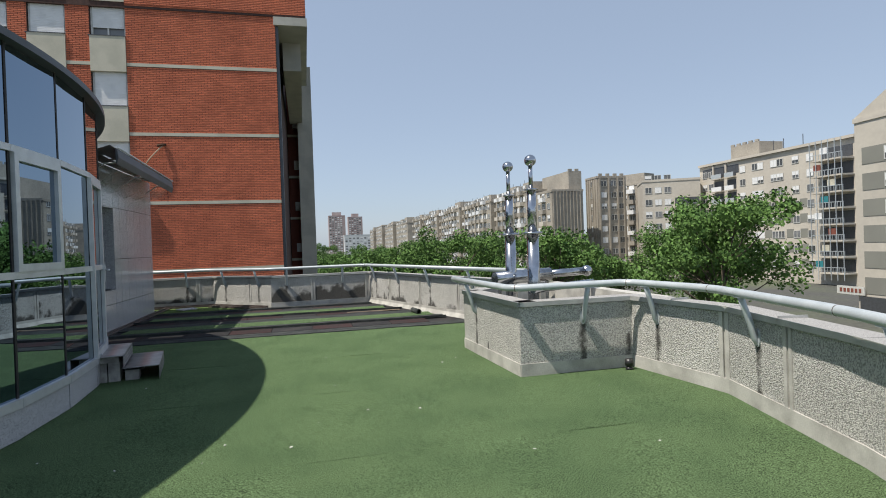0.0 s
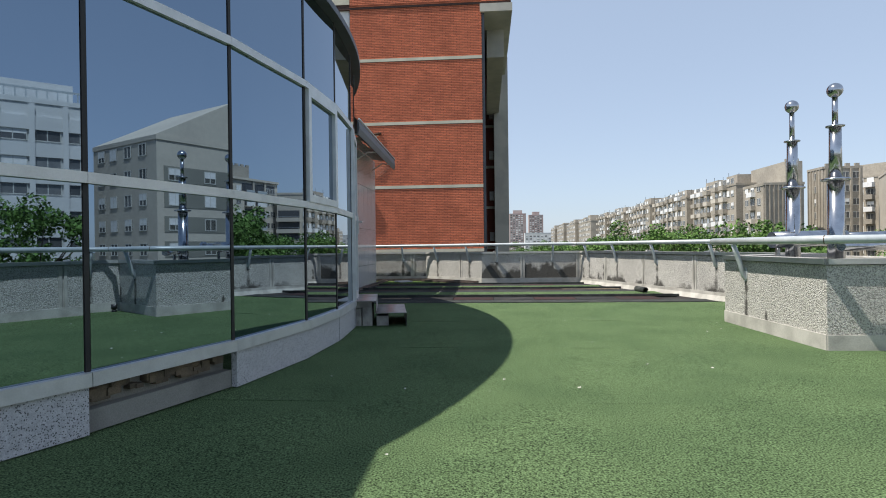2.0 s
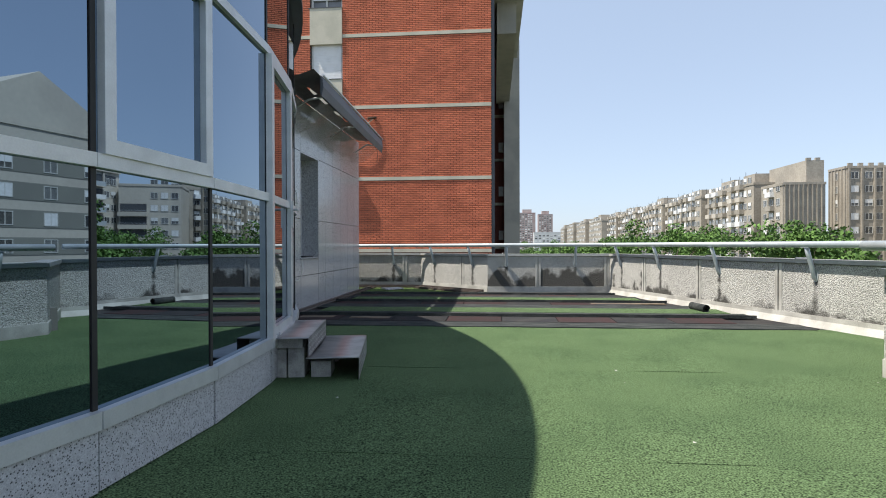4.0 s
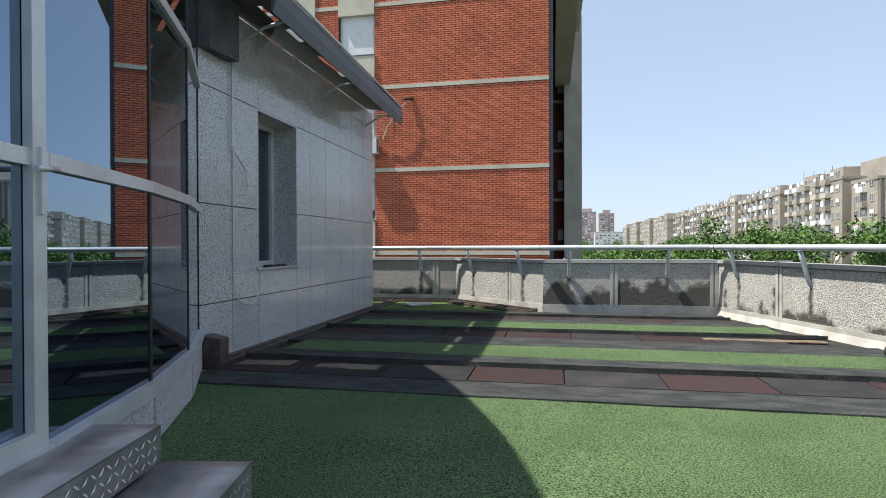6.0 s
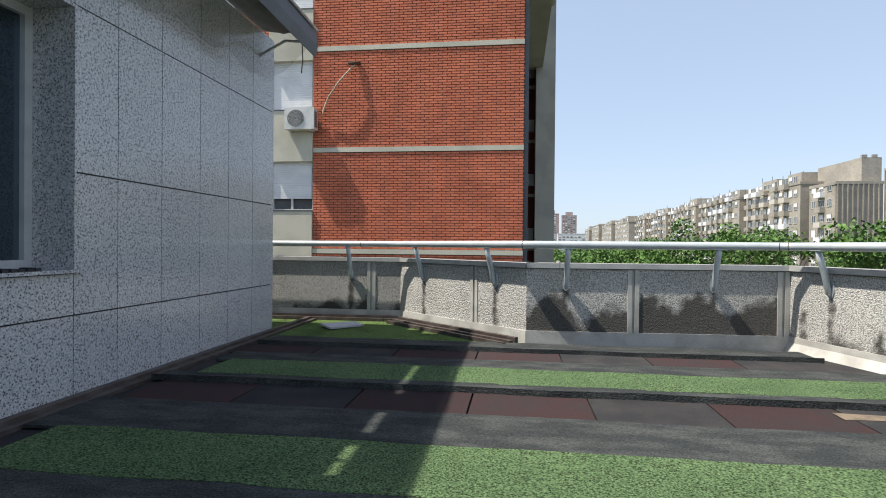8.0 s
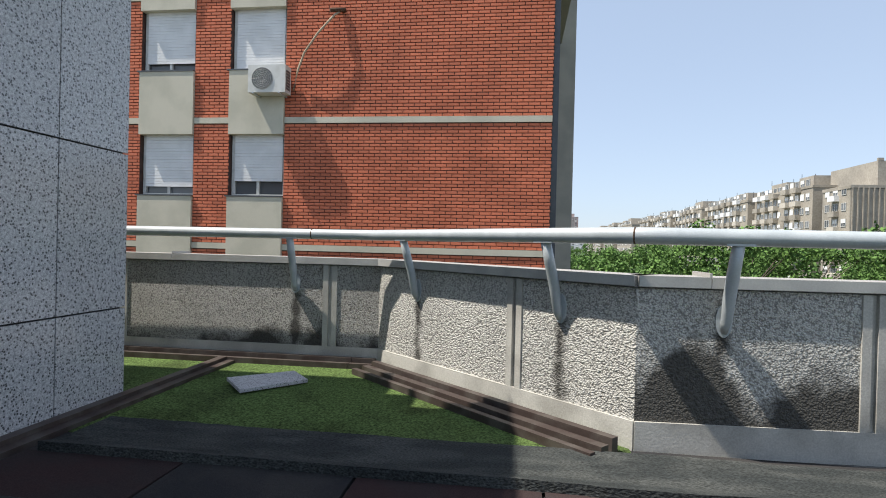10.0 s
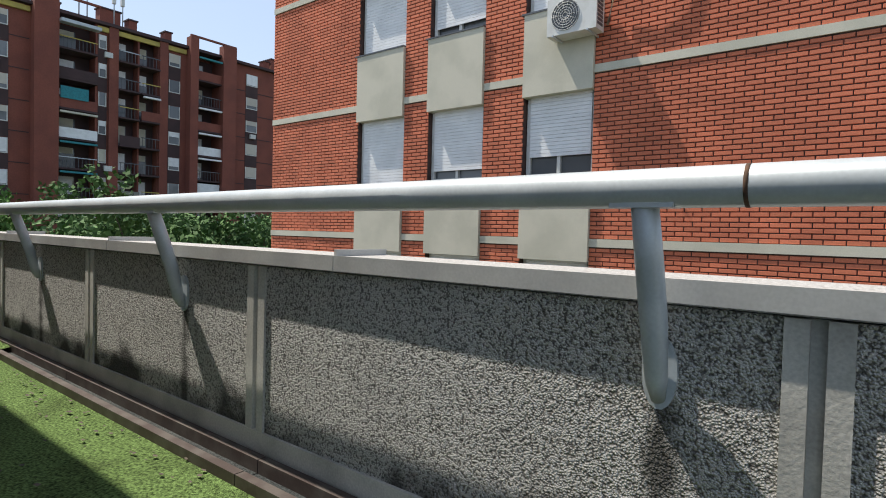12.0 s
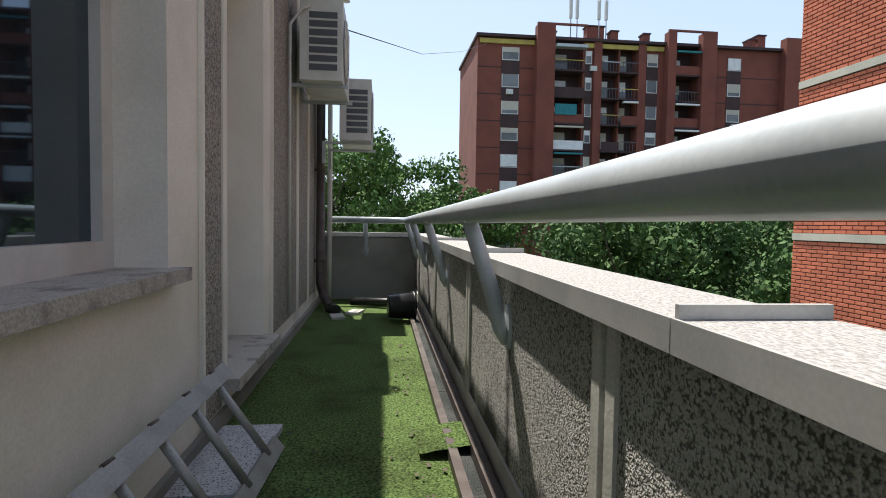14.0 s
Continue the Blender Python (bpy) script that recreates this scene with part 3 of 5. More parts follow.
# bevelled skirting along the long side wall
m, length = along(W[3], W[4])
bm = bmesh.new()
vs = [[bm.verts.new(m @ Vector((x, y, z))) for y, z in ((-0.012, 0.09), (-0.065, 0.0), (-0.012, 0.0))] for x in (0, length)]
bm.faces.new((vs[0][0], vs[0][1], vs[1][1], vs[1][0]))
bm.faces.new((vs[0][1], vs[0][2], vs[1][2], vs[1][1]))
tagged(part("sloped_skirting", bm, CONCRETE), "pale sloped cement skirting at the foot of the parapet", "skirting", kind="structure")


# ---- glazed round building ----
CX, CY, R = -9.72, 6.35, 8.2


def ring_point(y, r=R):
    return (CX + math.sqrt(max(0, r * r - (y - CY) ** 2)), y)


JOINTS = [-0.55, 0.4, 1.5, 2.70, 3.29, 4.36, 5.48, 6.40, 7.4, 8.3, 9.25, 10.12, 11.05]
glazing = thing("glazed_wall", "curved curtain wall of blue mirror glass in aluminium frames on a granite plinth", "glass wall", kind="structure")
for i, (ya, yb) in enumerate(zip(JOINTS, JOINTS[1:])):
    m, length = along(ring_point(yb), ring_point(ya))     # outside lies to the left
    door = i == 8
    rows = [(0.36, 1.435), (1.49, 2.58), (2.635, 3.54)]
    for j, (z0, z1) in enumerate(rows):
        bm = bmesh.new()
        x0, x1 = 0.02, length - 0.02
        tilt = 0.0015 * math.sin(i * 2.1 + j)
        box(bm, x0, x1, -0.02, 0.0 + tilt, z0, z1, m)
        part("glass_pane", bm, GLASS, glazing)
    for z0, z1, d in ((0.285, 0.365, 0.045), (1.43, 1.493, 0.028), (2.575, 2.638, 0.028)):
        bm = bmesh.new()
        box(bm, 0, length, -0.03, d, z0, z1, m)
        part("transom", bm, ALU, glazing, bevel=0.004)
    bm = bmesh.new()
    box(bm, -0.014, 0.014, -0.03, 0.006, 0.365, 3.55, m)
    part("mullion", bm, BLACK, glazing)
    if i in (6, 8):
        z0, z1 = (1.493, 2.575) if i == 6 else (0.365, 2.575)
        sash = thing("opening_sash", "white-grey framed opening light in the mirror glass wall", "window")
        w = 0.07
        for bx in ((0.03, 0.03 + w, z0, z1), (length - 0.03 - w, length - 0.03, z0, z1), (0.03 + w, length - 0.03 - w, z0, z0 + w), (0.03 + w, length - 0.03 - w, z1 - w, z1)):
            bm = bmesh.new()
            box(bm, bx[0], bx[1], 0.002, 0.04, bx[2], bx[3], m)
            part("sash_bar", bm, ALU, sash, bevel=0.006)
        if i == 8:
            bm = bmesh.new()
            box(bm, 0.05, 0.075, 0.04, 0.055, 1.25, 1.5, m)
            tube(bm, [m @ Vector(p) for p in ((0.062, 0.05, 1.42), (0.062, 0.10, 1.42), (0.16, 0.10, 1.41))], 0.011, 10)
            part("door_handle", bm, ALU, sash, "aluminium lever handle")
            bm = bmesh.new()
            box(bm, length - 0.03, length + 0.03, 0.002, 0.05, 0.365, 2.575, m)
            part("door_post", bm, ALU, sash, bevel=0.006)
    if i != 4:
        bm = bmesh.new()
        box(bm, 0.006, length - 0.006, -0.02, 0.02 + 0.004 * (i % 3), 0.012, 0.285, m)
        part("plinth_slab", bm, GRANITE_ROUGH, glazing, bevel=0.004)
    else:
        bm = bmesh.new()
        box(bm, 0, length, -0.22, -0.1, -0.01, 0.285, m)
        part("bare_plinth", bm, CONCRETE_DARK, glazing)
        bm = bmesh.new()
        for k in range(46):
            s = 0.02 + 0.035 * random.random()
            x, z = random.uniform(0.05, length - 0.05), random.uniform(0.2, 0.27)
            box(bm, x - s, x + s, -0.1, -0.05 + 0.03 * random.random(), z - s * 0.6, z + s * 0.5, m)
        part("broken_mortar", bm, RUST_BOARD, glazing, "crumbled mortar and bricks under the sill", bevel=0.006)
        bm = bmesh.new()
        box(bm, 0, length, -0.1, -0.02, 0.012, 0.14, m @ pose(0, 0, 0, 0, 0, 0))
        part("cement_fillet", bm, CONCRETE_DARK, glazing, bevel=0.02)
# roof over the round building and the hut behind
ring = [ring_point(CY + (R + 0.1) * math.sin(a), R + 0.1) for a in np.linspace(-0.46, 0.6, 40)]
# unseen straight overhang to the south, added for its shadow on the turf
ring = [(-2.32, -1.05), (-2.30, 0.6), (-2.27, 1.9)] + ring
bm = bmesh.new()
prism(bm, [*ring, (-4.6, 11.2), (-9.0, 11.2), (-9.0, -1.05)], 3.55, 3.62)
setting("roof_round", bm, DARK_METAL_AND_SHADE, "thin dark metal eaves of the round glazed building, with an unseen overhang added southwards", "roof", bevel=0.01)
bm = bmesh.new()
prism(bm, [(-12.2, 11.05), (-3.25, 11.05), (-3.25, 15.9), (-12.2, 15.9)], 3.50, 3.58)
setting("roof_hut", bm, CONCRETE_DARK, "flat roof of the hut", "roof")
bm = bmesh.new()
prism(bm, [(-12.3, 15.9), (-3.3, 15.9), (-3.3, 16.42), (-12.3, 16.42)], 3.5, 3.66)
setting("eaves_balcony", bm, CONCRETE, "concrete eaves above the balcony wall", "roof")

# ---- granite hut wall ----
hut = thing("wall_hut", "wall clad in polished grey speckled granite slabs", "wall", kind="structure")
bm = bmesh.new()
box(bm, -3.4, -3.024, 11.0, 12.10, -0.1, 3.5)
box(bm, -3.4, -3.024, 13.062, 16.06, -0.1, 3.5)
box(bm, -3.4, -3.024, 12.10, 13.062, -0.1, 0.86)
box(bm, -3.4, -3.024, 12.10, 13.062, 2.642, 3.5)
part("core", bm, DARK_JOINT, hut)
cols = [11.05, 11.6, 12.12, 13.04, 13.45, 13.96, 14.52, 15.03, 15.55, 16.08]
rows = [0.03, 0.58, 1.53, 2.64, 3.5]
for a, c in zip(cols, cols[1:]):
    for z0, z1 in zip(rows, rows[1:]):
        if a == 12.12:
            if z0 == 1.53:
                continue
            if z0 == 0.58:
                z1 = 0.86
        bm = bmesh.new()
        box(bm, -3.02, -3.0, a + 0.004, c - 0.004, z0 + 0.005, z1 - 0.005)
        part("granite_slab", bm, GRANITE, hut, bevel=0.0015)
for bx in ((12.10, 12.118, 0.88, 2.64), (13.042, 13.06, 0.88, 2.64)):
    bm = bmesh.new()
    box(bm, -3.37, -2.998, bx[0], bx[1], bx[2], bx[3])
    part("reveal_slab", bm, GRANITE, hut)
bm = bmesh.new()
box(bm, -3.37, -2.998, 12.118, 13.042, 2.62, 2.64)
part("reveal_slab", bm, GRANITE, hut)
bm = bmesh.new()
box(bm, -3.37, -2.97, 12.06, 13.1, 0.862, 0.885)
part("window_sill", bm, GRANITE, hut, "thin granite window sill with grit", bevel=0.003)
win = thing("window_hut", "dark-glazed window with a pale aluminium frame set deep in granite", "window", kind="structure")
bm = bmesh.new()
box(bm, -3.37, -3.35, 12.12, 13.04, 0.885, 2.62)
part("pane", bm, GLASS_DARK, win)
for y0, y1, z0, z1 in ((12.12, 12.18, 0.885, 2.62), (12.98, 13.04, 0.885, 2.62), (12.18, 12.98, 0.885, 0.945), (12.18, 12.98, 2.56, 2.62)):
    bm = bmesh.new()
    box(bm, -3.349, -3.31, y0, y1, z0, z1)
    part("window_frame", bm, ALU, win, bevel=0.004)
bm = bmesh.new()
for k in range(7):
    y = 12.4 + 0.06 * k + 0.03 * random.random()
    box(bm, -3.06 - 0.1 * random.random(), -3.02, y, y + 0.04, 0.886, 0.898 + 0.01 * random.random())
tagged(part("sill_debris", bm, BLACK, bevel=0.002), "dark grit and scraps on the granite sill", "debris")

# brown gutter along the hut foot, with its outlet box
bm = bmesh.new()
box(bm, -2.995, -2.931, 11.2, 17.2, 0.0, 0.055)
tagged(part("edge_profile", bm, BROWN_METAL, bevel=0.004), "raised brown metal edging profile along the granite wall", "edging")
bm = bmesh.new()
box(bm, -2.93, -2.86, 11.2, 17.2, 0.0, 0.03)
tagged(part("edge_profile", bm, BROWN_METAL, bevel=0.004), "flat brown metal edging profile beside the turf", "edging")
bm = bmesh.new()
prism(bm, [(-2.99, 11.08), (-2.83, 11.12), (-2.83, 11.26), (-2.99, 11.26)], 0.0, 0.3)
for v in bm.verts:
    if v.co.z > 0.2 and v.co.x > -2.9:
        v.co.z -= 0.035
tagged(part("outlet_box", bm, BROWN_METAL, bevel=0.006), "brown sheet-metal outlet box at the wall foot", "drain box")
for y0, y1, h, mat, text in ((17.205, 17.245, 0.05, BROWN_METAL, "brown metal lip of the gutter along the balcony parapet"), (17.246, 17.302, 0.022, TURF_BACK, "dirt and dead leaves lying in the gutter"),
                             (17.303, 17.345, 0.075, BROWN_METAL, "raised brown metal gutter profile at the parapet foot")):
    x = -11.9
    gutter = thing("gutter_profile", text, "gutter")
    while x < -1.75:
        bm = bmesh.new()
        box(bm, x, min(-1.7, x + 2.0) - 0.006, y0, y1, 0.0, h)
        part("gutter_length", bm, mat, gutter, bevel=0.004)
        x += 2.0
m, length = along((-1.66, 17.22), (-0.06, 15.76))
for y0, y1, h in ((-0.02, 0.03, 0.085), (-0.11, -0.05, 0.06), (-0.2, -0.16, 0.05)):
    bm = bmesh.new()
    box(bm, 0, length, y0 - 0.04, y1 - 0.04, 0.0, h, m)
    tagged(part("gutter_profile", bm, BROWN_METAL, bevel=0.005), "brown metal gutter profile along the slanted parapet foot", "gutter")
bm = bmesh.new()
box(bm, 0, 0.49, 0, 0.31, 0, 0.022)
for v in bm.verts:
    if v.co.x > 0.4 and v.co.y < 0.1:
        v.co.y += 0.06
ob = tagged(part("loose_granite_slab", bm, GRANITE_ROUGH, bevel=0.003), "offcut of pale granite slab lying on worn turf", "stone slab")
ob.matrix_basis = pose(-2.35, 16.31, 0.02, 3, 1, 44)

# grey cable that hangs down the granite
cable = thing("hanging_cable", "thin white cable and crank rod on the granite wall", "cable")
bm = bmesh.new()
tube(bm, [(-2.975, 11.58, 3.3), (-2.975, 11.57, 2.12), (-2.95, 11.59, 2.06), (-2.94, 11.76, 1.92), (-2.95, 11.79, 1.86), (-2.95, 11.80, 1.74)], 0.009, 8)
part("crank_rod", bm, CABLE, cable)
bm = bmesh.new()
tube(bm, [(-2.985, 11.60, 2.1), (-2.985, 11.59, 1.2), (-2.98, 11.6, 0.75)] + [(-2.975, 11.86 - 0.26 * math.cos(a), 0.72 - 0.2 * math.sin(a)) for a in np.linspace(0.1, math.pi - 0.1, 14)] + [(-2.98, 12.13, 0.86), (-3.05, 12.2, 0.895)], 0.005, 6)
part("cable_loop", bm, CABLE, cable)

# awning on the hut: front bar, sagging sheet, arms, clear film
awning = thing("awning", "battered half-open awning with dark bar and plastic film", "awning")
bm = bmesh.new()
m, length = along((-2.40, 11.3), (-2.43, 15.88))
prof = [(0.0, 0.0), (0.02, -0.03), (0.05, 0.10), (0.03, 0.265), (0.0, 0.28)]
a = [bm.verts.new(m @ Vector((0, -y, 3.34 + z))) for y, z in prof]
c = [bm.verts.new(m @ Vector((length, -y, 3.24 + z))) for y, z in prof]
for i in range(5):
    j = (i + 1) % 5
    bm.faces.new((a[i], c[i], c[j], a[j]))
bm.faces.new(a)
bm.faces.new(c[::-1])
bmesh.ops.recalc_face_normals(bm, faces=bm.faces)
part("front_bar", bm, DARK_METAL_AND_SHADE, awning, bevel=0.004)
bm = bmesh.new()
tube(bm, [(-2.36, 11.3, 3.625), (-2.39, 15.88, 3.525)], 0.018, 8)
part("bar_edge", bm, ALU, awning, "pale aluminium edge")
bm = bmesh.new()
grid = [[bm.verts.new((lerp(-3.02, -2.40, k / 12), lerp(11.0, 15.8, j / 40), lerp(3.52, 3.62 - 0.0025 * j, k / 12) - 0.06 * math.sin(math.pi * k / 12) * (0.7 + 0.5 * noise.noise((j * 0.3, k * 0.5, 1))))) for k in range(13)] for j in range(41)]
for j, (r0, r1) in enumerate(zip(grid, grid[1:])):
    for k in range(12):
        if k == 6 and (4 < j < 8 or 9 < j < 13 or 16 < j < 24):     # torn slits
            continue
        bm.faces.new((r0[k], r0[k + 1], r1[k + 1], r1[k])).smooth = True
part("sheet", bm, TARP, awning)
FILM = material("cloudy_plastic_film", (0.55, 0.57, 0.58), 0.2, colour2=(0.4, 0.42, 0.43), scale=4, bump=0.6, bump_scale=6, dist=0.03)
fb = FILM.node_tree.nodes["Principled BSDF"]
fb.inputs["Alpha"].default_value = 0.22
bm = bmesh.new()
grid = [[bm.verts.new((lerp(-2.985, -2.46, k / 8) + 0.03 * noise.noise((j * 0.5, k * 0.8, 4)), lerp(11.6, 15.8, j / 26), lerp(2.95 + 0.16 * noise.noise((j * 0.35, 0.5, 9)), 3.34, k / 8) - 0.09 * math.sin(math.pi * k / 8))) for k in range(9)] for j in range(27)]
for r0, r1 in zip(grid, grid[1:]):
    for k in range(8):
        bm.faces.new((r0[k], r0[k + 1], r1[k + 1], r1[k])).smooth = True
part("plastic_film", bm, FILM, awning, "cloudy sagging clear plastic film")
for y in (11.7, 13.8, 15.7):
    bm = bmesh.new()
    tube(bm, [(-3.0, y, 3.2), (-2.75, y + 0.12, 3.40), (-2.42, y + 0.02, 3.42 - 0.02 * (y - 11.5))], 0.016, 8)
    part("arm", bm, ALU, awning)
bm = bmesh.new()
prism(bm, [(-3.0, 11.05), (-2.9, 11.1), (-2.85, 11.5), (-2.98, 11.5)], 2.95, 3.62)
part("bunched_fabric", bm, TARP, awning, bevel=0.03)
bm = bmesh.new()
tube(bm, [(-2.46, 15.6, 3.3), (-2.45, 15.6, 3.1), (-2.46, 15.59, 2.95)], 0.006, 6)
part("loose_cord", bm, BLACK, awning)

# ---- checker-plate steps at the glass door ----
m = pose(-1.70, 7.46, 0, 0, 0, 10)
steps = thing("entrance_steps", "two bent checker-plate metal steps propped on concrete blocks", "steps", at=m)


def plate_step(x0, x1, z, drop, curl):
    bm = bmesh.new()
    n, t = 14, 0.006
    pts = []
    for i in range(n + 1):
        f = i / n
        pts.append((f * 1.12, z - curl * 4 * f * (1 - f)))
    up = [[bm.verts.new((x, y, zz)) for x in (x0, x1)] for y, zz in pts]
    dn = [[bm.verts.new((x, y, zz - t)) for x in (x0, x1)] for y, zz in pts]
    for a, b, c, d in zip(up, up[1:], dn, dn[1:]):
        bm.faces.new((a[0], a[1], b[1], b[0])).smooth = True
        bm.faces.new((c[1], c[0], d[0], d[1])).smooth = True
        bm.faces.new((a[1], c[1], d[1], b[1]))
        bm.faces.new((a[0], b[0], d[0], c[0]))
    bm.faces.new((up[0][0], dn[0][0], dn[0][1], up[0][1]))
    bm.faces.new((up[-1][0], up[-1][1], dn[-1][1], dn[-1][0]))
    lo = [[bm.verts.new((x1 - e, y, drop)) for e in (0.0, t)] for y, zz in pts]
    for k in range(n):
        bm.faces.new((up[k][1], lo[k][0], lo[k + 1][0], up[k + 1][1]))
        bm.faces.new((dn[k][1], dn[k + 1][1], lo[k + 1][1], lo[k][1]))
    return bm


part("upper_step", plate_step(0.0, 0.40, 0.345, 0.185, 0.0), CHECKER, steps)
part("lower_step", plate_step(0.38, 0.80, 0.185, 0.0, 0.012), CHECKER, steps)
bm = bmesh.new()
for r in range(3):
    for k in range(24):
        y, s = 0.03 + k * 0.045, 1 if (k + r) % 2 else -1
        for x, z in ((0.401, 0.215 + r * 0.045), (0.801, 0.035 + r * 0.05)):
            vs = [bm.verts.new(v) for v in ((x + 0.001, y - 0.017, z - 0.013 * s), (x + 0.003, y, z + 0.007), (x + 0.001, y + 0.017, z + 0.013 * s), (x + 0.003, y, z - 0.007))]
            bm.faces.new(vs)
bmesh.ops.recalc_face_normals(bm, faces=bm.faces)
tagged(part("tread_pattern", bm, NUBS, steps), kind="stuff")
bm = bmesh.new()
box(bm, 0.002, 0.012, 0.0, 1.11, 0.0, 0.338)
part("back_plate", bm, CHECKER, steps)
for x0, x1, h in ((0.07, 0.20, 0.24), (0.215, 0.345, 0.25), (0.40, 0.56, 0.13)):
    for y0 in (0.14, 0.75):
        bm = bmesh.new()
        box(bm, x0, x1, y0, y0 + 0.3, 0.0, h)
        part("concrete_block", bm, BLOCK, steps, bevel=0.012)
bm = bmesh.new()
box(bm, 0.1, 0.34, 0.09, 0.36, 0.252, 0.335)
part("concrete_block", bm, BLOCK, steps, bevel=0.01)
bm = bmesh.new()
lathe(bm, [(0.045, 0.0), (0.058, 0.005), (0.062, 0.028), (0.056, 0.028), (0.05, 0.008)], (0, 0, 0), 22)
ob = tagged(part("glass_ashtray", bm, FILM), "round clear glass ashtray on the upper metal step", "ashtray")
ob.matrix_basis = m @ pose(0.1, 0.1, 0.347)

# ---- steel flues inside the planter ----
for x, y, top in ((3.90, 7.46, 2.73), (3.885, 6.59, 2.69)):
    flue = thing("steel_flue", "tall polished stainless-steel flue with collars and a ball finial", "flue", group="flues in the planter")
    b = 0.35
    for name, prof in (("lower_tube", [(0.085, b), (0.078, 1.72)]), ("collar", [(0.08, 1.70), (0.135, 1.705), (0.135, 1.725), (0.08, 1.735)]),
                       ("upper_tube", [(0.062, 1.735), (0.058, 2.28)]), ("collar", [(0.055, 2.275), (0.088, 2.28), (0.088, 2.292), (0.055, 2.3)]),
                       ("neck", [(0.028, 2.3), (0.028, top - 0.09)])):
        bm = bmesh.new()
        lathe(bm, prof, (x, y, 0), 24)
        part(name, bm, STEEL, flue)
    bm = bmesh.new()
    bmesh.ops.create_uvsphere(bm, u_segments=24, v_segments=14, radius=0.078, matrix=Matrix.Translation((x, y, top - 0.02)))
    for f in bm.faces:
        f.smooth = True
    part("ball", bm, STEEL, flue)
duct = thing("steel_ducts", "polished steel ducts lying across the planter", "duct")
for pts, r in (([(3.62, 7.4, 1.08), (4.55, 7.55, 1.10)], 0.1), ([(4.5, 7.54, 1.1), (5.2, 7.6, 1.12)], 0.06), ([(3.7, 6.2, 1.0), (4.9, 6.9, 1.0)], 0.045)):
    bm = bmesh.new()
    tube(bm, pts, r, 18)
    part("pipe", bm, STEEL, duct)
bm = bmesh.new()
bmesh.ops.create_uvsphere(bm, u_segments=20, v_segments=12, radius=0.085, matrix=Matrix.Translation((5.2, 7.6, 1.12)))
part("ball", bm, STEEL, duct)
for x, y in ((3.7, 7.42), (4.5, 7.54), (4.8, 6.84)):
    bm = bmesh.new()
    box(bm, x - 0.02, x + 0.02, y - 0.02, y + 0.02, -0.3, 1.0)
    part("leg", bm, STEEL, duct)
bm = bmesh.new()
box(bm, 3.6, 5.3, 6.1, 8.3, -0.4, 0.3)
bm_wall = bmesh.new()
box(bm_wall, 5.32, 5.52, 5.95, 9.3, -0.4, 0.84)
setting("wall_planter_back", bm_wall, CONCRETE, "plain concrete outer wall of the planter", "parapet")
setting("planter_fill", bm, CONCRETE_DARK, "concrete deck inside the planter", "planter")
bm = bmesh.new()
lathe(bm, [(0.045, 0.0), (0.045, 0.03), (0.032, 0.03), (0.032, 0.05), (0.05, 0.05), (0.05, 0.13), (0.0, 0.13)], (4.76, 5.8, 0.0), 16)
tagged(part("vent_cap", bm, PLASTIC_BLACK), "small black plastic roof vent in the corner", "vent")

# ---- balcony wall and what stands along it ----
YB = 16.12
wall = thing("wall_balcony", "beige rendered wall with deep window recesses and aggregate strips", "wall", kind="structure")
D0, D1, A0, A1, B0, B1 = -8.49, -7.62, -6.82, -5.74, -5.2, -4.05
for x0, x1, z0, z1 in ((-12.2, D0, -0.1, 3.5), (D0, D1, 2.6, 3.5), (D0, D1, -0.1, 0.24), (D1, A0, -0.1, 3.5), (A0, A1, -0.1, 0.8), (A0, A1, 2.6, 3.5),
                       (A1, B0, -0.1, 3.5), (B0, B1, -0.1, 0.8), (B0, B1, 2.6, 3.5), (B1, -3.4, -0.1, 3.5)):
    bm = bmesh.new()
    box(bm, x0, x1, YB - 0.45, YB, z0, z1)
    part("render_coat", bm, RENDER_BEIGE, wall)
bm = bmesh.new()
box(bm, -12.2, -3.4, YB - 0.5, YB - 0.46, -0.1, 3.5)
part("back_leaf", bm, RENDER_GREY, wall)
for x0, x1 in ((-5.55, -5.37), (-7.47, -7.2), (-9.85, -8.75), (-10.6, -9.97), (-11.3, -10.72), (-12.0, -11.42)):
    bm = bmesh.new()
    box(bm, x0, x1, YB + 0.001, YB + 0.012, 0.1 if x1 > -8 else 0.2, 3.48)
    strip = part("aggregate_strip", bm, PEBBLE_FINE, wall)
    for e in (x0 - 0.035, x1 + 0.005):
        bm = bmesh.new()
        box(bm, e, e + 0.03, YB + 0.001, YB + 0.02, 0.1, 3.48)
        part("trim_strip", bm, RENDER_BEIGE, strip)
bm = bmesh.new()
box(bm, -12.1, -3.4, YB + 0.001, YB + 0.03, -0.01, 0.08)
part("skirting", bm, CONCRETE_DARK, wall)
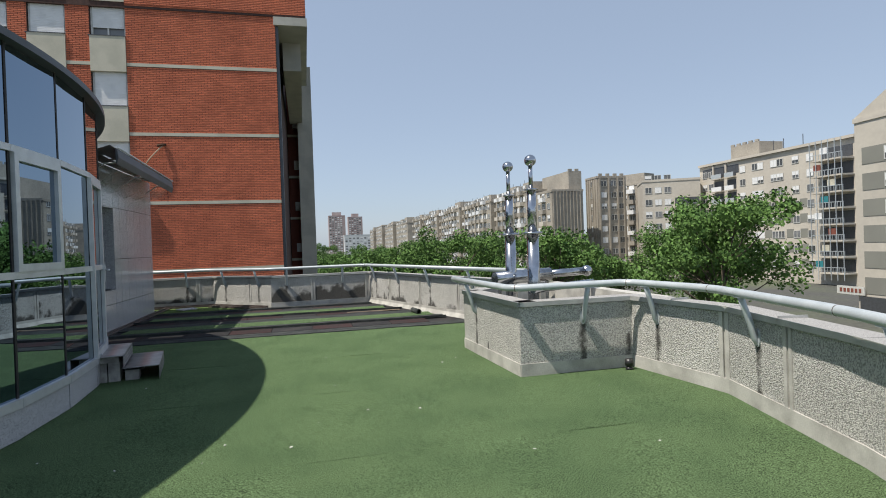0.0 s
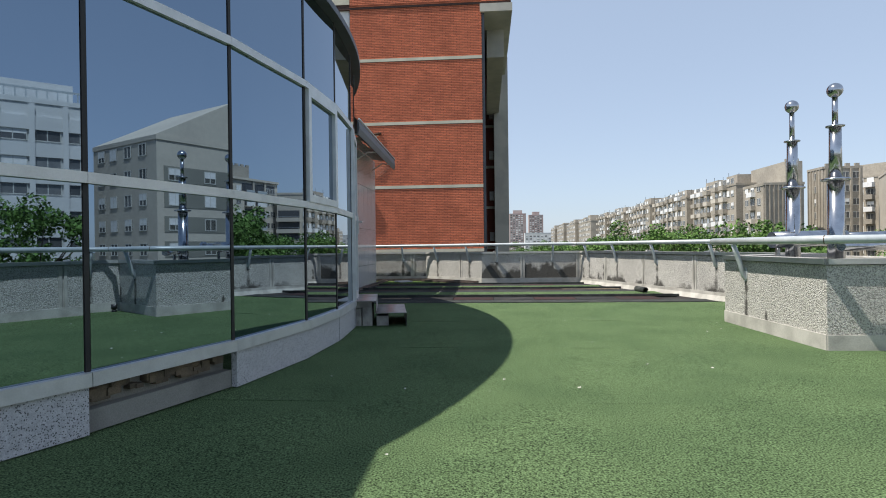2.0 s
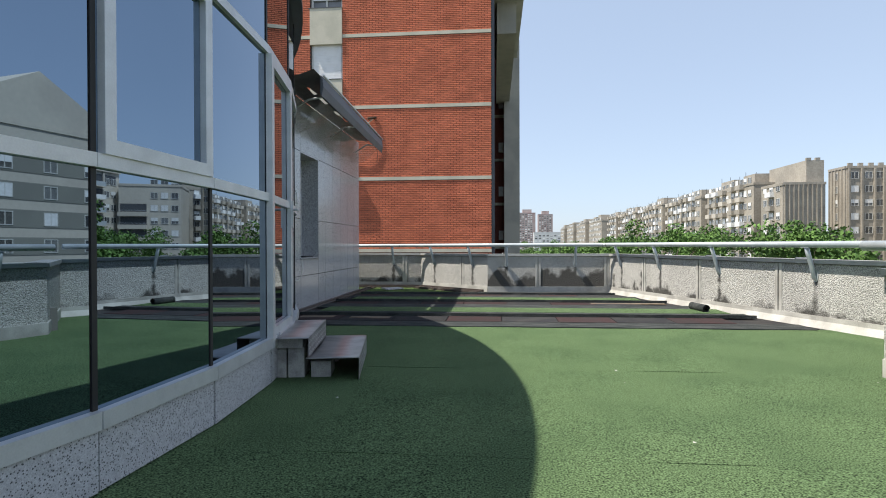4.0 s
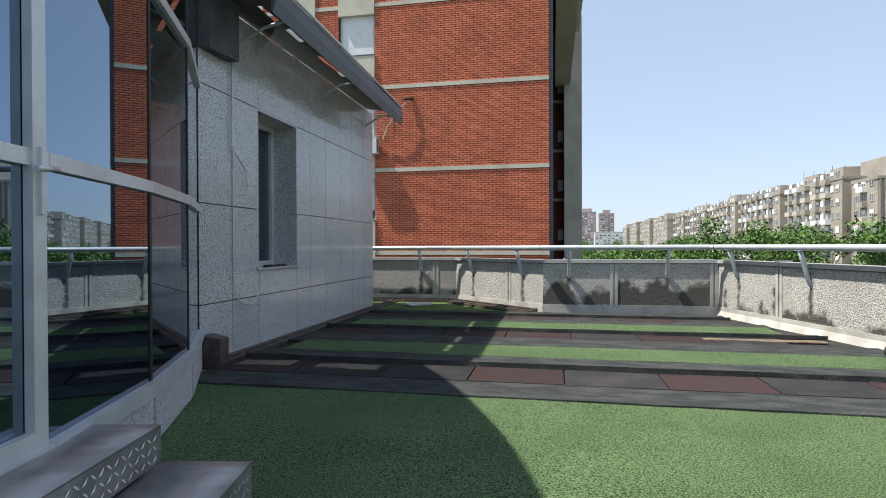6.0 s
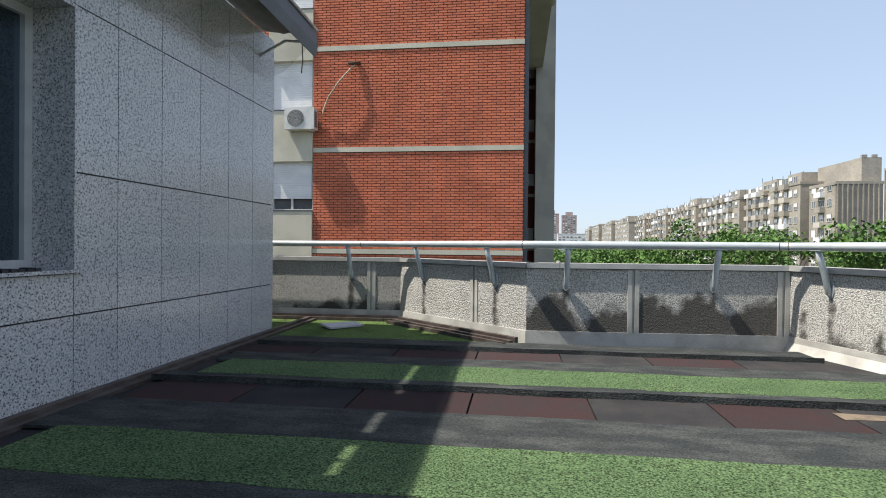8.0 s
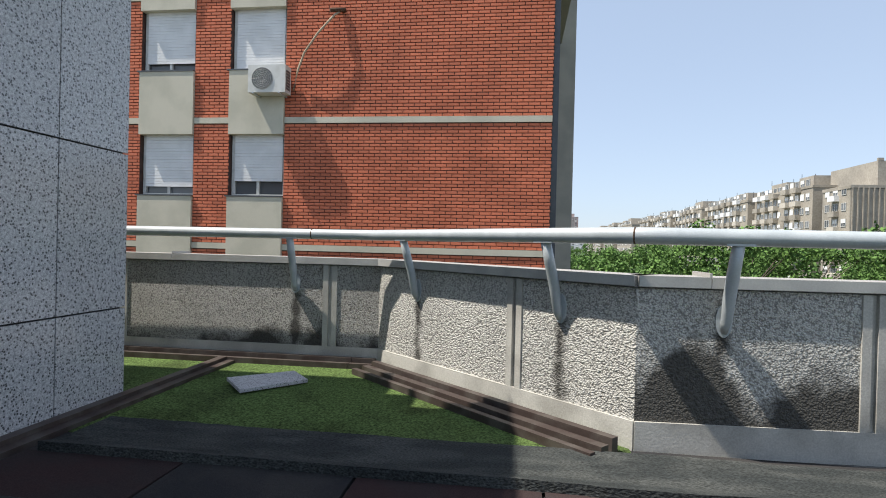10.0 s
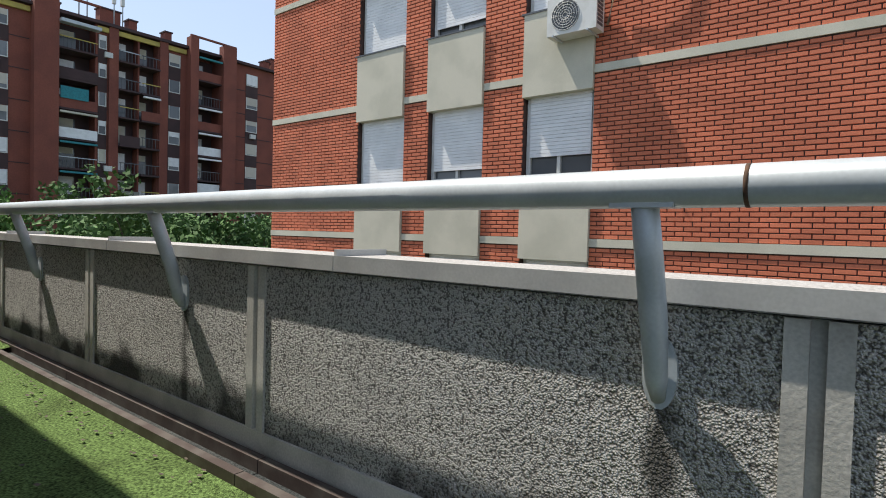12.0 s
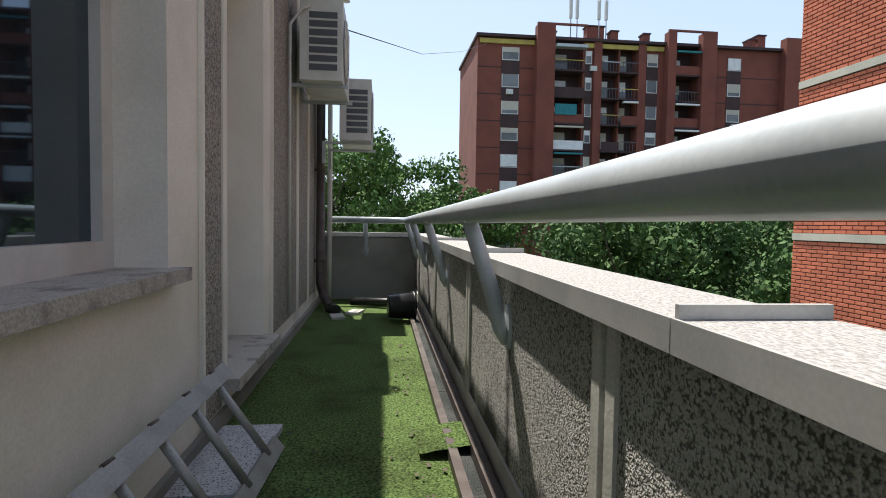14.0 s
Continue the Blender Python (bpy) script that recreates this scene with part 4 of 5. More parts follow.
for x0, x1, zs, ztop in ((A0, A1, 0.84, 2.6), (B0, B1, 0.84, 2.6)):
    w = thing("window_balcony", "white-framed window deep in its recess above a worn stone sill", "window", kind="structure")
    bm = bmesh.new()
    box(bm, x0 + 0.08, x1 - 0.08, YB - 0.24, YB - 0.23, zs + 0.1, ztop - 0.08)
    part("pane", bm, GLASS_DARK, w)
    for a, c, z0, z1 in ((x0, x0 + 0.08, zs, ztop), (x1 - 0.08, x1, zs, ztop), (x0 + 0.08, x1 - 0.08, zs, zs + 0.1), (x0 + 0.08, x1 - 0.08, ztop - 0.08, ztop)):
        bm = bmesh.new()
        box(bm, a, c, YB - 0.25, YB - 0.19, z0, z1)
        part("window_frame", bm, PLASTIC_WHITE, w, bevel=0.008)
    bm = bmesh.new()
    box(bm, x0 - 0.05, x1 + 0.05, YB - 0.19, YB + 0.07, zs - 0.05, zs)
    part("window_sill", bm, SILL_STONE, w, bevel=0.006)
door = thing("door_balcony", "grey panelled balcony door in a deep recess", "door", kind="structure")
bm = bmesh.new()
box(bm, D0, D1, YB - 0.40, YB - 0.36, 0.24, 2.6)
part("leaf", bm, RENDER_GREY, door)
bm = bmesh.new()
box(bm, D0 - 0.04, D1 + 0.2, YB - 0.40, YB + 0.11, 0.19, 0.25)
part("threshold", bm, SILL_STONE, door, bevel=0.005)
for a, c in ((D0, D0 + 0.08), (D1 - 0.08, D1)):
    bm = bmesh.new()
    box(bm, a, c, YB - 0.359, YB - 0.32, 0.25, 2.6)
    part("door_frame", bm, PLASTIC_WHITE, door, bevel=0.005)


def outdoor_unit(name, at, label, scale=1.0):
    """An outdoor air-conditioner: x along its front, front at -y."""
    unit = thing(name, label, "air conditioner", at=at)
    w, d, h = 0.80 * scale, 0.29 * scale, 0.56 * scale
    bm = bmesh.new()
    box(bm, 0, w, 0, d, 0, h)
    part("casing", bm, PLASTIC_WHITE, unit, bevel=0.018)
    bm = bmesh.new()
    c = (w * 0.38, h * 0.5)
    for r in np.linspace(0.04, 0.225 * scale, 6):
        tube(bm, [(c[0] + r * math.cos(t), -0.012, c[1] + r * math.sin(t)) for t in np.linspace(0, 2 * math.pi, 26)], 0.004, 5, cap=False)
    for k in range(14):
        t = math.pi * 2 * k / 14
        tube(bm, [(c[0] + 0.04 * math.cos(t), -0.012, c[1] + 0.04 * math.sin(t)), (c[0] + 0.225 * scale * math.cos(t), -0.012, c[1] + 0.225 * scale * math.sin(t))], 0.003, 4)
    part("fan_grille", bm, PLASTIC_WHITE, unit)
    bm = bmesh.new()
    n = 28
    bm.faces.new([bm.verts.new((c[0] + 0.23 * scale * math.cos(2 * math.pi * k / n), -0.003, c[1] + 0.23 * scale * math.sin(2 * math.pi * k / n))) for k in range(n)])
    part("fan_opening", bm, DARK_METAL_AND_SHADE, unit)
    for sx, s in ((w + 0.002, 1), (-0.002, -1)):
        bm = bmesh.new()
        for k in range(7):
            z = h * 0.12 + k * h * 0.105
            box(bm, sx - 0.004, sx + 0.004, d * 0.12, d * 0.78, z, z + h * 0.075)
        part("side_louvre", bm, DARK_METAL_AND_SHADE, unit, "dark side louvres", bevel=0.002)
    for x in (w * 0.15, w * 0.85):
        bm = bmesh.new()
        box(bm, x - 0.015, x + 0.015, -0.04, d + 0.2, -0.03, -0.001)
        box(bm, x - 0.015, x + 0.015, d + 0.16, d + 0.2, -0.25, -0.03)
        part("wall_bracket", bm, PAINT_GREY, unit)
    return unit


outdoor_unit("outdoor_unit", pose(-9.4, 16.57, 2.19, 0, 0, 180), "aged white outdoor air-conditioner on wall brackets above the balcony", 1.2)
outdoor_unit("outdoor_unit", pose(-10.95, 16.78, 1.93, 0, 0, 180), "white outdoor air-conditioner with a louvred side further along the wall", 1.2)
hoses = thing("unit_hoses", "coiled white pipes above the outdoor unit", "pipe")
bm = bmesh.new()
tube(bm, [(-9.55 + 0.06 * math.cos(t), 16.5 + 0.11 * math.sin(t), 2.88 + 0.012 * t) for t in np.linspace(0, 13, 50)], 0.012, 6)
part("coil", bm, PLASTIC_WHITE, hoses)
bm = bmesh.new()
tube(bm, [(-9.55, 16.45, 2.89), (-9.36, 16.25, 2.75), (-9.3, 16.16, 2.6), (-9.3, 16.16, 0.25)], 0.014, 6)
part("riser", bm, PLASTIC_WHITE, hoses)

pipe = thing("downpipe", "brown metal rainwater downpipe with wall clips", "downpipe")
bm = bmesh.new()
tube(bm, [(-11.25, 16.2, 3.5), (-11.25, 16.2, 0.3), (-11.2, 16.24, 0.16), (-11.0, 16.34, 0.06)], 0.05, 14)
part("pipe", bm, BROWN_METAL, pipe)
bm = bmesh.new()
tube(bm, [(-11.85, 16.25, 3.4), (-11.85, 16.25, 0.0)], 0.03, 10)
part("thin_pipe", bm, RENDER_GREY, pipe)
for z in (0.55, 1.6, 2.7):
    bm = bmesh.new()
    tube(bm, [(-11.25, 16.2, z), (-11.25, 16.2, z + 0.04)], 0.058, 14)
    box(bm, -11.27, -11.23, 16.12, 16.2, z, z + 0.03)
    part("clip", bm, BROWN_METAL, pipe)
bm = bmesh.new()
tube(bm, [(-11.45, 16.55, 0.06), (-11.3, 17.0, 0.07), (-11.2, 17.2, 0.06)], 0.05, 12)
tagged(part("loose_pipe", bm, PLASTIC_BLACK), "length of dark pipe lying across the balcony end", "pipe")
bm = bmesh.new()
tube(bm, [(-11.05, 16.32, 0.055), (-10.85, 16.42, 0.05)], 0.055, 12)
tagged(part("pipe_elbow", bm, PLASTIC_BLACK), "black pipe elbow on the balcony floor", "pipe")
for x, y, a in ((-10.6, 16.45, 10), (-10.9, 16.62, -15)):
    bm = bmesh.new()
    box(bm, -0.13, 0.13, -0.07, 0.07, 0, 0.025)
    ob = tagged(part("stone_piece", bm, CONCRETE, bevel=0.01), "small flat piece of stone on the balcony turf", "stone")
    ob.matrix_basis = pose(x, y, 0.005, 0, 0, a)
bm = bmesh.new()
lathe(bm, [(0.11, 0.0), (0.115, 0.01), (0.14, 0.25), (0.155, 0.25), (0.155, 0.28), (0.135, 0.28), (0.105, 0.03), (0.0, 0.03)], (0, 0, 0), 26)
bucket = tagged(part("bucket", bm, PLASTIC_BLACK), "black plastic bucket lying by the parapet", "bucket")
bucket.matrix_basis = pose(-10.4, 16.98, 0.157, -90, 0, 6)

ladder = thing("ladder", "aluminium ladder lying on its side against the balcony wall", "ladder")
xa, xb = -7.15, -4.05
LOW = (Vector((xa, 16.46, 0.036)), Vector((xb, 16.30, 0.036)))
HIGH = (Vector((xa, 16.24, 0.37)), Vector((xb, 16.19, 0.34)))
for a, c in (LOW, HIGH):
    d = (c - a).normalized()
    turn = d.to_track_quat("X", "Z").to_matrix().to_4x4()
    bm = bmesh.new()
    box(bm, 0, (c - a).length, -0.012, 0.012, -0.034, 0.034, Matrix.Translation(a) @ turn @ pose(0, 0, 0, 40))
    part("stile", bm, LADDER_ALU, ladder, bevel=0.004)
for k in range(11):
    f = (0.16 + 0.28 * k) / (xb - xa)
    lo, hi = LOW[0].lerp(LOW[1], f), HIGH[0].lerp(HIGH[1], f)
    bm = bmesh.new()
    tube(bm, [lo + Vector((0, 0, 0.012)), hi - Vector((0, 0, 0.01))], 0.016, 10)
    part("rung", bm, LADDER_ALU, ladder)
    bm = bmesh.new()
    tube(bm, [hi + Vector((-0.03, -0.012, 0.028)), hi + Vector((0.03, -0.014, 0.032))], 0.006, 6)
    part("rivet", bm, BROWN_METAL, ladder)
bm = bmesh.new()
box(bm, 0, 0.70, 0, 0.28, 0, 0.03)
ob = tagged(part("stone_board", bm, GRANITE_ROUGH, bevel=0.004), "pale speckled stone board on the turf behind the ladder", "stone slab")
ob.matrix_basis = pose(-7.38, 16.165, 0.006, 1, 0, -2)
bm = bmesh.new()
grid = [[bm.verts.new((lerp(-7.30, -7.0, i / 10), lerp(17.08, 17.34, j / 8), 0.028 + 0.018 * noise.noise((i * 0.5, j * 0.6, 5)) + 0.005 * j)) for i in range(11)] for j in range(9)]
for r0, r1 in zip(grid, grid[1:]):
    for i in range(10):
        bm.faces.new((r0[i], r0[i + 1], r1[i + 1], r1[i])).smooth = True
tagged(part("turf_scrap", bm, TURF_OLD), "crumpled scrap of dark turf backing over the gutter", "debris")
bm = bmesh.new()
for k in range(260):
    x, y, s = random.uniform(-11.8, -4), random.choice((random.gauss(17.1, 0.05), random.uniform(16.3, 17.1))), random.uniform(0.006, 0.02)
    a = random.random() * 6
    bm.faces.new([bm.verts.new((x + s * math.cos(a + k2), y + s * 0.6 * math.sin(a + k2), 0.014 + 0.006 * random.random())) for k2 in (0, 1.6, 3.1, 4.7)])
tagged(part("dead_leaves", bm, WOOD_BARK), "scattered dry leaves and moss crumbs on the balcony turf", "leaves", kind="stuff")
bm = bmesh.new()
for k in range(26):
    x, y, s = random.uniform(-1.2, 4.2), random.uniform(1.5, 10.3), random.uniform(0.006, 0.018)
    a = random.random() * 6
    bm.faces.new([bm.verts.new((x + s * math.cos(a + k2), y + s * math.sin(a + k2), 0.014 + 0.008 * random.random())) for k2 in (0, 1.6, 3.1, 4.7)])
tagged(part("paper_scraps", bm, LITTER), "tiny pale scraps of litter on the turf", "litter", kind="stuff")

# ---- brick neighbour ----
YF, XL, XR = 24.63, -14.37, 0.07
BAND0, STOREY, COURSE = 0.88, 2.8, 0.0718
COLS = [(-11.22, -9.85), (-9.2, -7.88), (-7.03, -5.74)]
SILL, HEAD = 1.98, 3.37
house = thing("brick_house", "tall red-brick apartment block with cream bands and roller shutters", "building", kind="structure")
bm = bmesh.new()
for a, c in ((XL, COLS[0][0]), (COLS[0][1], COLS[1][0]), (COLS[1][1], COLS[2][0]), (COLS[2][1], XR)):
    box(bm, a, c, YF, YF + 0.3, -8, 20)
box(bm, XL, XR, YF + 0.3, YF + 16, -8, 20)
part("mortar_wall", bm, MORTAR, house)
bm = bmesh.new()
box(bm, XR + 0.003, XR + 0.12, YF + 0.05, YF + 0.4, -8, 11.2)
part("corner_strip", bm, DARK_METAL_AND_SHADE, house, "dark grey vertical corner strip")
levels = [k for k in range(-2, 6)]
for k in levels:
    zb = BAND0 + STOREY * k
    for a, c in ((XL, COLS[0][0]), (COLS[0][1], COLS[1][0]), (COLS[1][1], COLS[2][0]), (COLS[2][1], XR)):
        bm = bmesh.new()
        box(bm, a + 0.002, c - 0.002, YF - 0.035, YF - 0.001, zb - 0.065, zb + 0.065)
        part("band", bm, CREAM, house, bevel=0.006)
    for ci, (a, c) in enumerate(COLS):
        bm = bmesh.new()
        box(bm, a + 0.002, c - 0.002, YF - 0.075, YF + 0.2, HEAD + STOREY * k - STOREY * 1, SILL + STOREY * k)
        part("cream_panel", bm, CREAM, house, bevel=0.012)
        z0, z1 = SILL + STOREY * k, HEAD + STOREY * k
        w = thing("facade_window", "window behind a white roller shutter over a cream panel", "window", group="windows of the brick house", kind="structure")
        opened = 0.0 if (k * 3 + ci) % 5 in (0, 3) and not (ci == 2 and k == 0) else (0.34 if ci == 2 else 0.2)
        bm = bmesh.new()
        box(bm, a + 0.1, c, YF + 0.16, YF + 0.17, z0, z1)
        part("pane", bm, GLASS_FAR, w)
        for fa, fc, za, zc in ((a + 0.02, a + 0.1, z0, z1), (c - 0.06, c, z0, z1), (a + 0.1, c - 0.06, z0, z0 + 0.07), ((a + c) / 2 - 0.03, (a + c) / 2 + 0.03, z0 + 0.07, z0 + 0.5)):
            bm = bmesh.new()
            box(bm, fa, fc, YF + 0.10, YF + 0.158, za, zc)
            part("window_frame", bm, PLASTIC_WHITE, w)
        bm = bmesh.new()
        z = z0 + 0.02 + opened
        while z < z1:
            box(bm, a + 0.1, c - 0.062, YF + 0.075, YF + 0.098, z, min(z1, z + 0.058))
            z += 0.062
        part("roller_shutter", bm, SHUTTER, w)
        bm = bmesh.new()
        box(bm, a - 0.05, c, YF - 0.09, YF + 0.1, z0 + 0.001, z0 + 0.03)
        part("window_sill", bm, DARK_METAL_AND_SHADE, w)
# upper storeys jut out over the corner; pale fin and recessed balconies behind
bm = bmesh.new()
box(bm, XL, 1.35, YF - 0.05, YF + 9, 11.55, 20)
part("upper_wall", bm, MORTAR, house)
bm = bmesh.new()
box(bm, 0.0, 1.4, YF - 0.1, YF + 9, 11.2, 11.55)
part("corbel", bm, FIN, house, bevel=0.02)
bm = bmesh.new()
box(bm, XR + 0.02, 1.2, YF + 14.5, YF + 16, -8, 14.2)
part("recessed_wall", bm, RED_WALL, house)
for z in (0.9, 3.7, 6.5, 9.3):
    bm = bmesh.new()
    box(bm, XR + 0.02, 1.2, YF + 14.3, YF + 14.49, z - 0.08, z + 0.08)
    part("band", bm, CREAM, house)
    bm = bmesh.new()
    box(bm, 0.45, 0.75, YF + 14.25, YF + 14.49, z + 0.5, z + 1.1)
    part("unit_box", bm, PLASTIC_WHITE, house)
bm = bmesh.new()
prism(bm, [(0.78, YF + 13.0), (1.72, YF + 13.0), (1.72, YF + 15.6), (0.78, YF + 15.6)], -8, 13.6)
part("concrete_fin", bm, FIN, house)
bm = bmesh.new()
prism(bm, [(0.3, YF + 2.0), (1.1, YF + 2.0), (1.1, YF + 13.5), (0.3, YF + 13.5)], 9.9, 11.2)
part("soffit_beam", bm, FIN, house)
outdoor_unit("outdoor_unit", pose(-6.42, 24.24, 4.20), "white outdoor air-conditioner hung on a cream panel of the brick house", 1.05)
line = thing("wall_pipe", "tan insulated pipe sagging across the brick wall", "pipe")
bm = bmesh.new()
tube(bm, [(-5.5, 24.5, 4.3), (-5.42, 24.52, 4.75), (-5.25, 24.45, 5.1), (-4.95, 24.42, 5.5), (-4.6, 24.46, 5.9), (-4.48, 24.6, 6.04)], 0.024, 8)
part("hose", bm, CABLE_TAN, line)
bm = bmesh.new()
tube(bm, [(-4.7, 24.45, 6.0), (-4.4, 24.6, 6.06)], 0.05, 8)
part("wall_sleeve", bm, RUST, line)

# ---- blocks of flats in the distance ----
def window_mesh(w, h, kind):
    bm = bmesh.new()
    box(bm, 0, w, -0.02, 0.05, 0, h, mi=0)
    t = 0.08
    for x0, x1, z0, z1 in ((0, t, 0, h), (w - t, w, 0, h), (t, w - t, 0, t), (t, w - t, h - t, h), (w / 2 - 0.04, w / 2 + 0.04, t, h - t)):
        box(bm, x0, x1, -0.07, -0.021, z0, z1, mi=1)
    if kind:
        f = {1: 0.0, 2: 0.45, 3: 0.7}[kind]
        box(bm, t, w - t, -0.06, -0.022, h * f, h - t, mi=2)
    return mesh_of(bm, "window", [GLASS_FAR, PLASTIC_WHITE if kind != 3 else DARK_METAL_AND_SHADE, SHUTTER if kind != 3 else TEAL])


WINDOWS = {(w, h): [window_mesh(w, h, k) for k in (0, 0, 1, 2)] for w, h in ((1.5, 1.4), (1.1, 1.5), (2.4, 1.5))}


def block(name, label, at, width, depth, top, wall, cols, floors, first, size, extras=()):
    """A block of flats, front at local y=0 looking to -y; cols are the windows' left edges."""
    b = thing(name, label, "building", kind="structure", at=at)
    bm = bmesh.new()
    box(bm, 0, width, 0, depth, -8, top)
    part("wall", bm, wall, b)
    bm = bmesh.new()
    box(bm, -0.1, width + 0.1, -0.12, depth, top, top + 0.5)
    part("roof", bm, wall, b)
    for k in range(floors):
        z = first + 2.8 * k
        for c in cols:
            ob = new("window", random.choice(WINDOWS[size]))
            ob.parent = b
            ob.matrix_basis = pose(c, -0.03, z)
    for n, x0, x1, y0, y1, z0, z1, mat in extras:
        bm = bmesh.new()
        box(bm, x0, x1, y0, y1, z0, z1)
        part(n, bm, mat, b)
    return b


# red block seen along the balcony
FLOOR = 2.75


def red_block():
    """Dark red flats: piers, a window column with brown spandrels, recessed balconies and loggias, all storey by storey."""
    rnd = random.Random(21)
    b = thing("red_block", "dark red block of flats with recessed balconies, brown spandrels and roof chimneys", "building", kind="structure", at=pose(-62, 26.3, 0, 0, 0, 90))

    def bit(name, x0, x1, y0, y1, z0, z1, mat, parent=None, label=""):
        bm = bmesh.new()
        box(bm, x0, x1, y0, y1, z0, z1)
        return part(name, bm, mat, parent or b, label)

    bays = [(8.1, 11.4, 1.5), (13.4, 15.3, 1.1), (15.45, 17.3, 1.1), (21.2, 24.1, 1.5)]
    solid, x = [], 0.2
    for x0, x1, _ in bays:
        solid.append((x, x0))
        x = x1
    solid.append((x, 36.5))
    for x0, x1 in solid:
        bit("wall", x0, x1, 0, 2.0, -8, 20.2, RED_WALL)
    bit("wall", 0.2, 36.5, 2.0, 13, -8, 20.2, RED_WALL)
    bit("roof", 0.0, 36.6, -0.5, 13, 20.21, 20.5, RED_DARK)
    for x0, x1 in ((6.2, 8.09), (20.3, 21.19), (24.11, 25.7), (33.6, 36.0)):
        bit("pier", x0, x1, -1.0, -0.001, -8, 21.5, RED_WALL)
    for x0, x1 in ((12.5, 13.35), (17.35, 18.2)):
        bit("pier", x0, x1, -0.35, -0.001, -8, 20.2, RED_WALL)
    for x0, x1 in ((6.2, 11.5), (20.3, 25.7)):
        bit("frame_bar", x0, x1, -1.0, -0.75, 21.51, 21.7, RED_WALL)
    for x0, x1 in ((0.4, 6.1), (11.5, 20.2)):
        bit("cornice", x0, x1, -0.25, -0.001, 19.6, 20.05, YELLOW)
    for k in range(10):
        z = 17.95 - FLOOR * k
        for x0, x1 in ((0.2, 6.1), (25.75, 33.5)):
            bit("joint_band", x0, x1, -0.03, -0.001, z - 0.75, z - 0.66, RED_DARK)
        for c, w in ((2.7, 1.9), (18.35, 1.3), (27.5, 1.6), (11.6, 0.8)):
            bit("spandrel", c, c + w, -0.04, -0.001, z - 1.35, z - 0.02, RED_DARK)
            win = bit("window", c + 0.05, c + w - 0.05, -0.05, -0.001, z, z + 1.35, GLASS_FAR)
            for fx0, fx1, fz0, fz1 in ((c + 0.05, c + 0.13, z, z + 1.35), (c + w - 0.13, c + w - 0.05, z, z + 1.35), (c + 0.13, c + w - 0.13, z, z + 0.09)):
                bit("window_frame", fx0, fx1, -0.09, -0.051, fz0, fz1, PLASTIC_WHITE, win)
            drop = rnd.choice((0, 0.5, 0.9, 1.2))
            if drop:
                bit("blind", c + 0.13, c + w - 0.13, -0.085, -0.052, z + 1.33 - drop, z + 1.34, rnd.choice((SHUTTER, SHUTTER, CREAM, BEIGE_FAR)), win)
            if rnd.random() < 0.25:
                bit("cooler_box", c + 0.5, c + 1.2, -0.42, -0.10, z - 0.75, z - 0.25, PLASTIC_WHITE)
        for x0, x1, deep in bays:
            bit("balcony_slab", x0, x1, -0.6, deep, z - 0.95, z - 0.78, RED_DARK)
            # recess shade is put into the dark brown of these walls
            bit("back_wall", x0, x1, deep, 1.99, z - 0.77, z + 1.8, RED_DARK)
            glazed = bit("window", x0 + 0.3, lerp(x0, x1, 0.62), deep - 0.06, deep - 0.001, z - 0.6, z + 1.3, GLASS_FAR)
            bit("blind", x0 + 0.35, lerp(x0, x1, 0.58), deep - 0.1, deep - 0.061, z + rnd.choice((-0.4, 0.3, 0.7)), z + 1.28, rnd.choice((SHUTTER, CREAM)), glazed)
            kind = rnd.random()
            if kind < 0.45:
                rail = bit("balcony_rail", x0, x1, -0.6, -0.55, z + 0.15, z + 0.23, rnd.choice((YELLOW, DARK_METAL_AND_SHADE, PAINT_GREY)))
                for n in range(int((x1 - x0) / 0.32)):
                    bit("baluster", x0 + 0.1 + n * 0.32, x0 + 0.14 + n * 0.32, -0.59, -0.56, z - 0.78, z + 0.15, DARK_METAL_AND_SHADE, rail)
            else:
                bit("balcony_front", x0, x1, -0.6, -0.52, z - 0.77, z + 0.15, rnd.choice((RED_DARK, RED_DARK, RED_WALL, SHUTTER, GREY_FAR)))
            if kind > 0.8:
                bit("loggia_glazing", x0 + 0.05, x1 - 0.05, -0.5, -0.46, z + 0.16, z + 1.6, rnd.choice((GLASS_FAR, SHUTTER)))
            elif rnd.random() < 0.35:
                bit("awning", x0 + 0.1, x1 - 0.1, -1.0, -0.62, z + 1.45, z + 1.62, rnd.choice((SHUTTER, CREAM, TEAL)))
    bit("blind", 8.3, 10.6, -0.7, -0.61, 12.5, 13.6, TEAL, None, "teal sun blind on a balcony")
    bit("awning", 8.1, 11.4, -1.5, -0.62, 19.2, 19.5, PAINT_GREY)
    for x0, x1, z1 in ((12.3, 14.2, 22.4), (15.0, 15.8, 22.0), (18.7, 19.4, 21.9), (25.9, 26.4, 21.4), (31.0, 31.7, 21.9), (32.0, 32.9, 22.4), (8.2, 8.9, 21.6)):
        stack = bit("chimney", x0, x1, 1.5, 2.6, 20.5, z1, RED_WALL)
        bit("chimney_cap", x0 - 0.1, x1 + 0.1, 1.4, 2.7, z1 + 0.001, z1 + 0.14, RED_DARK, stack)


red_block()
mast = thing("antenna_mast", "cluster of white mobile-phone antennas on the red block's roof", "antenna")
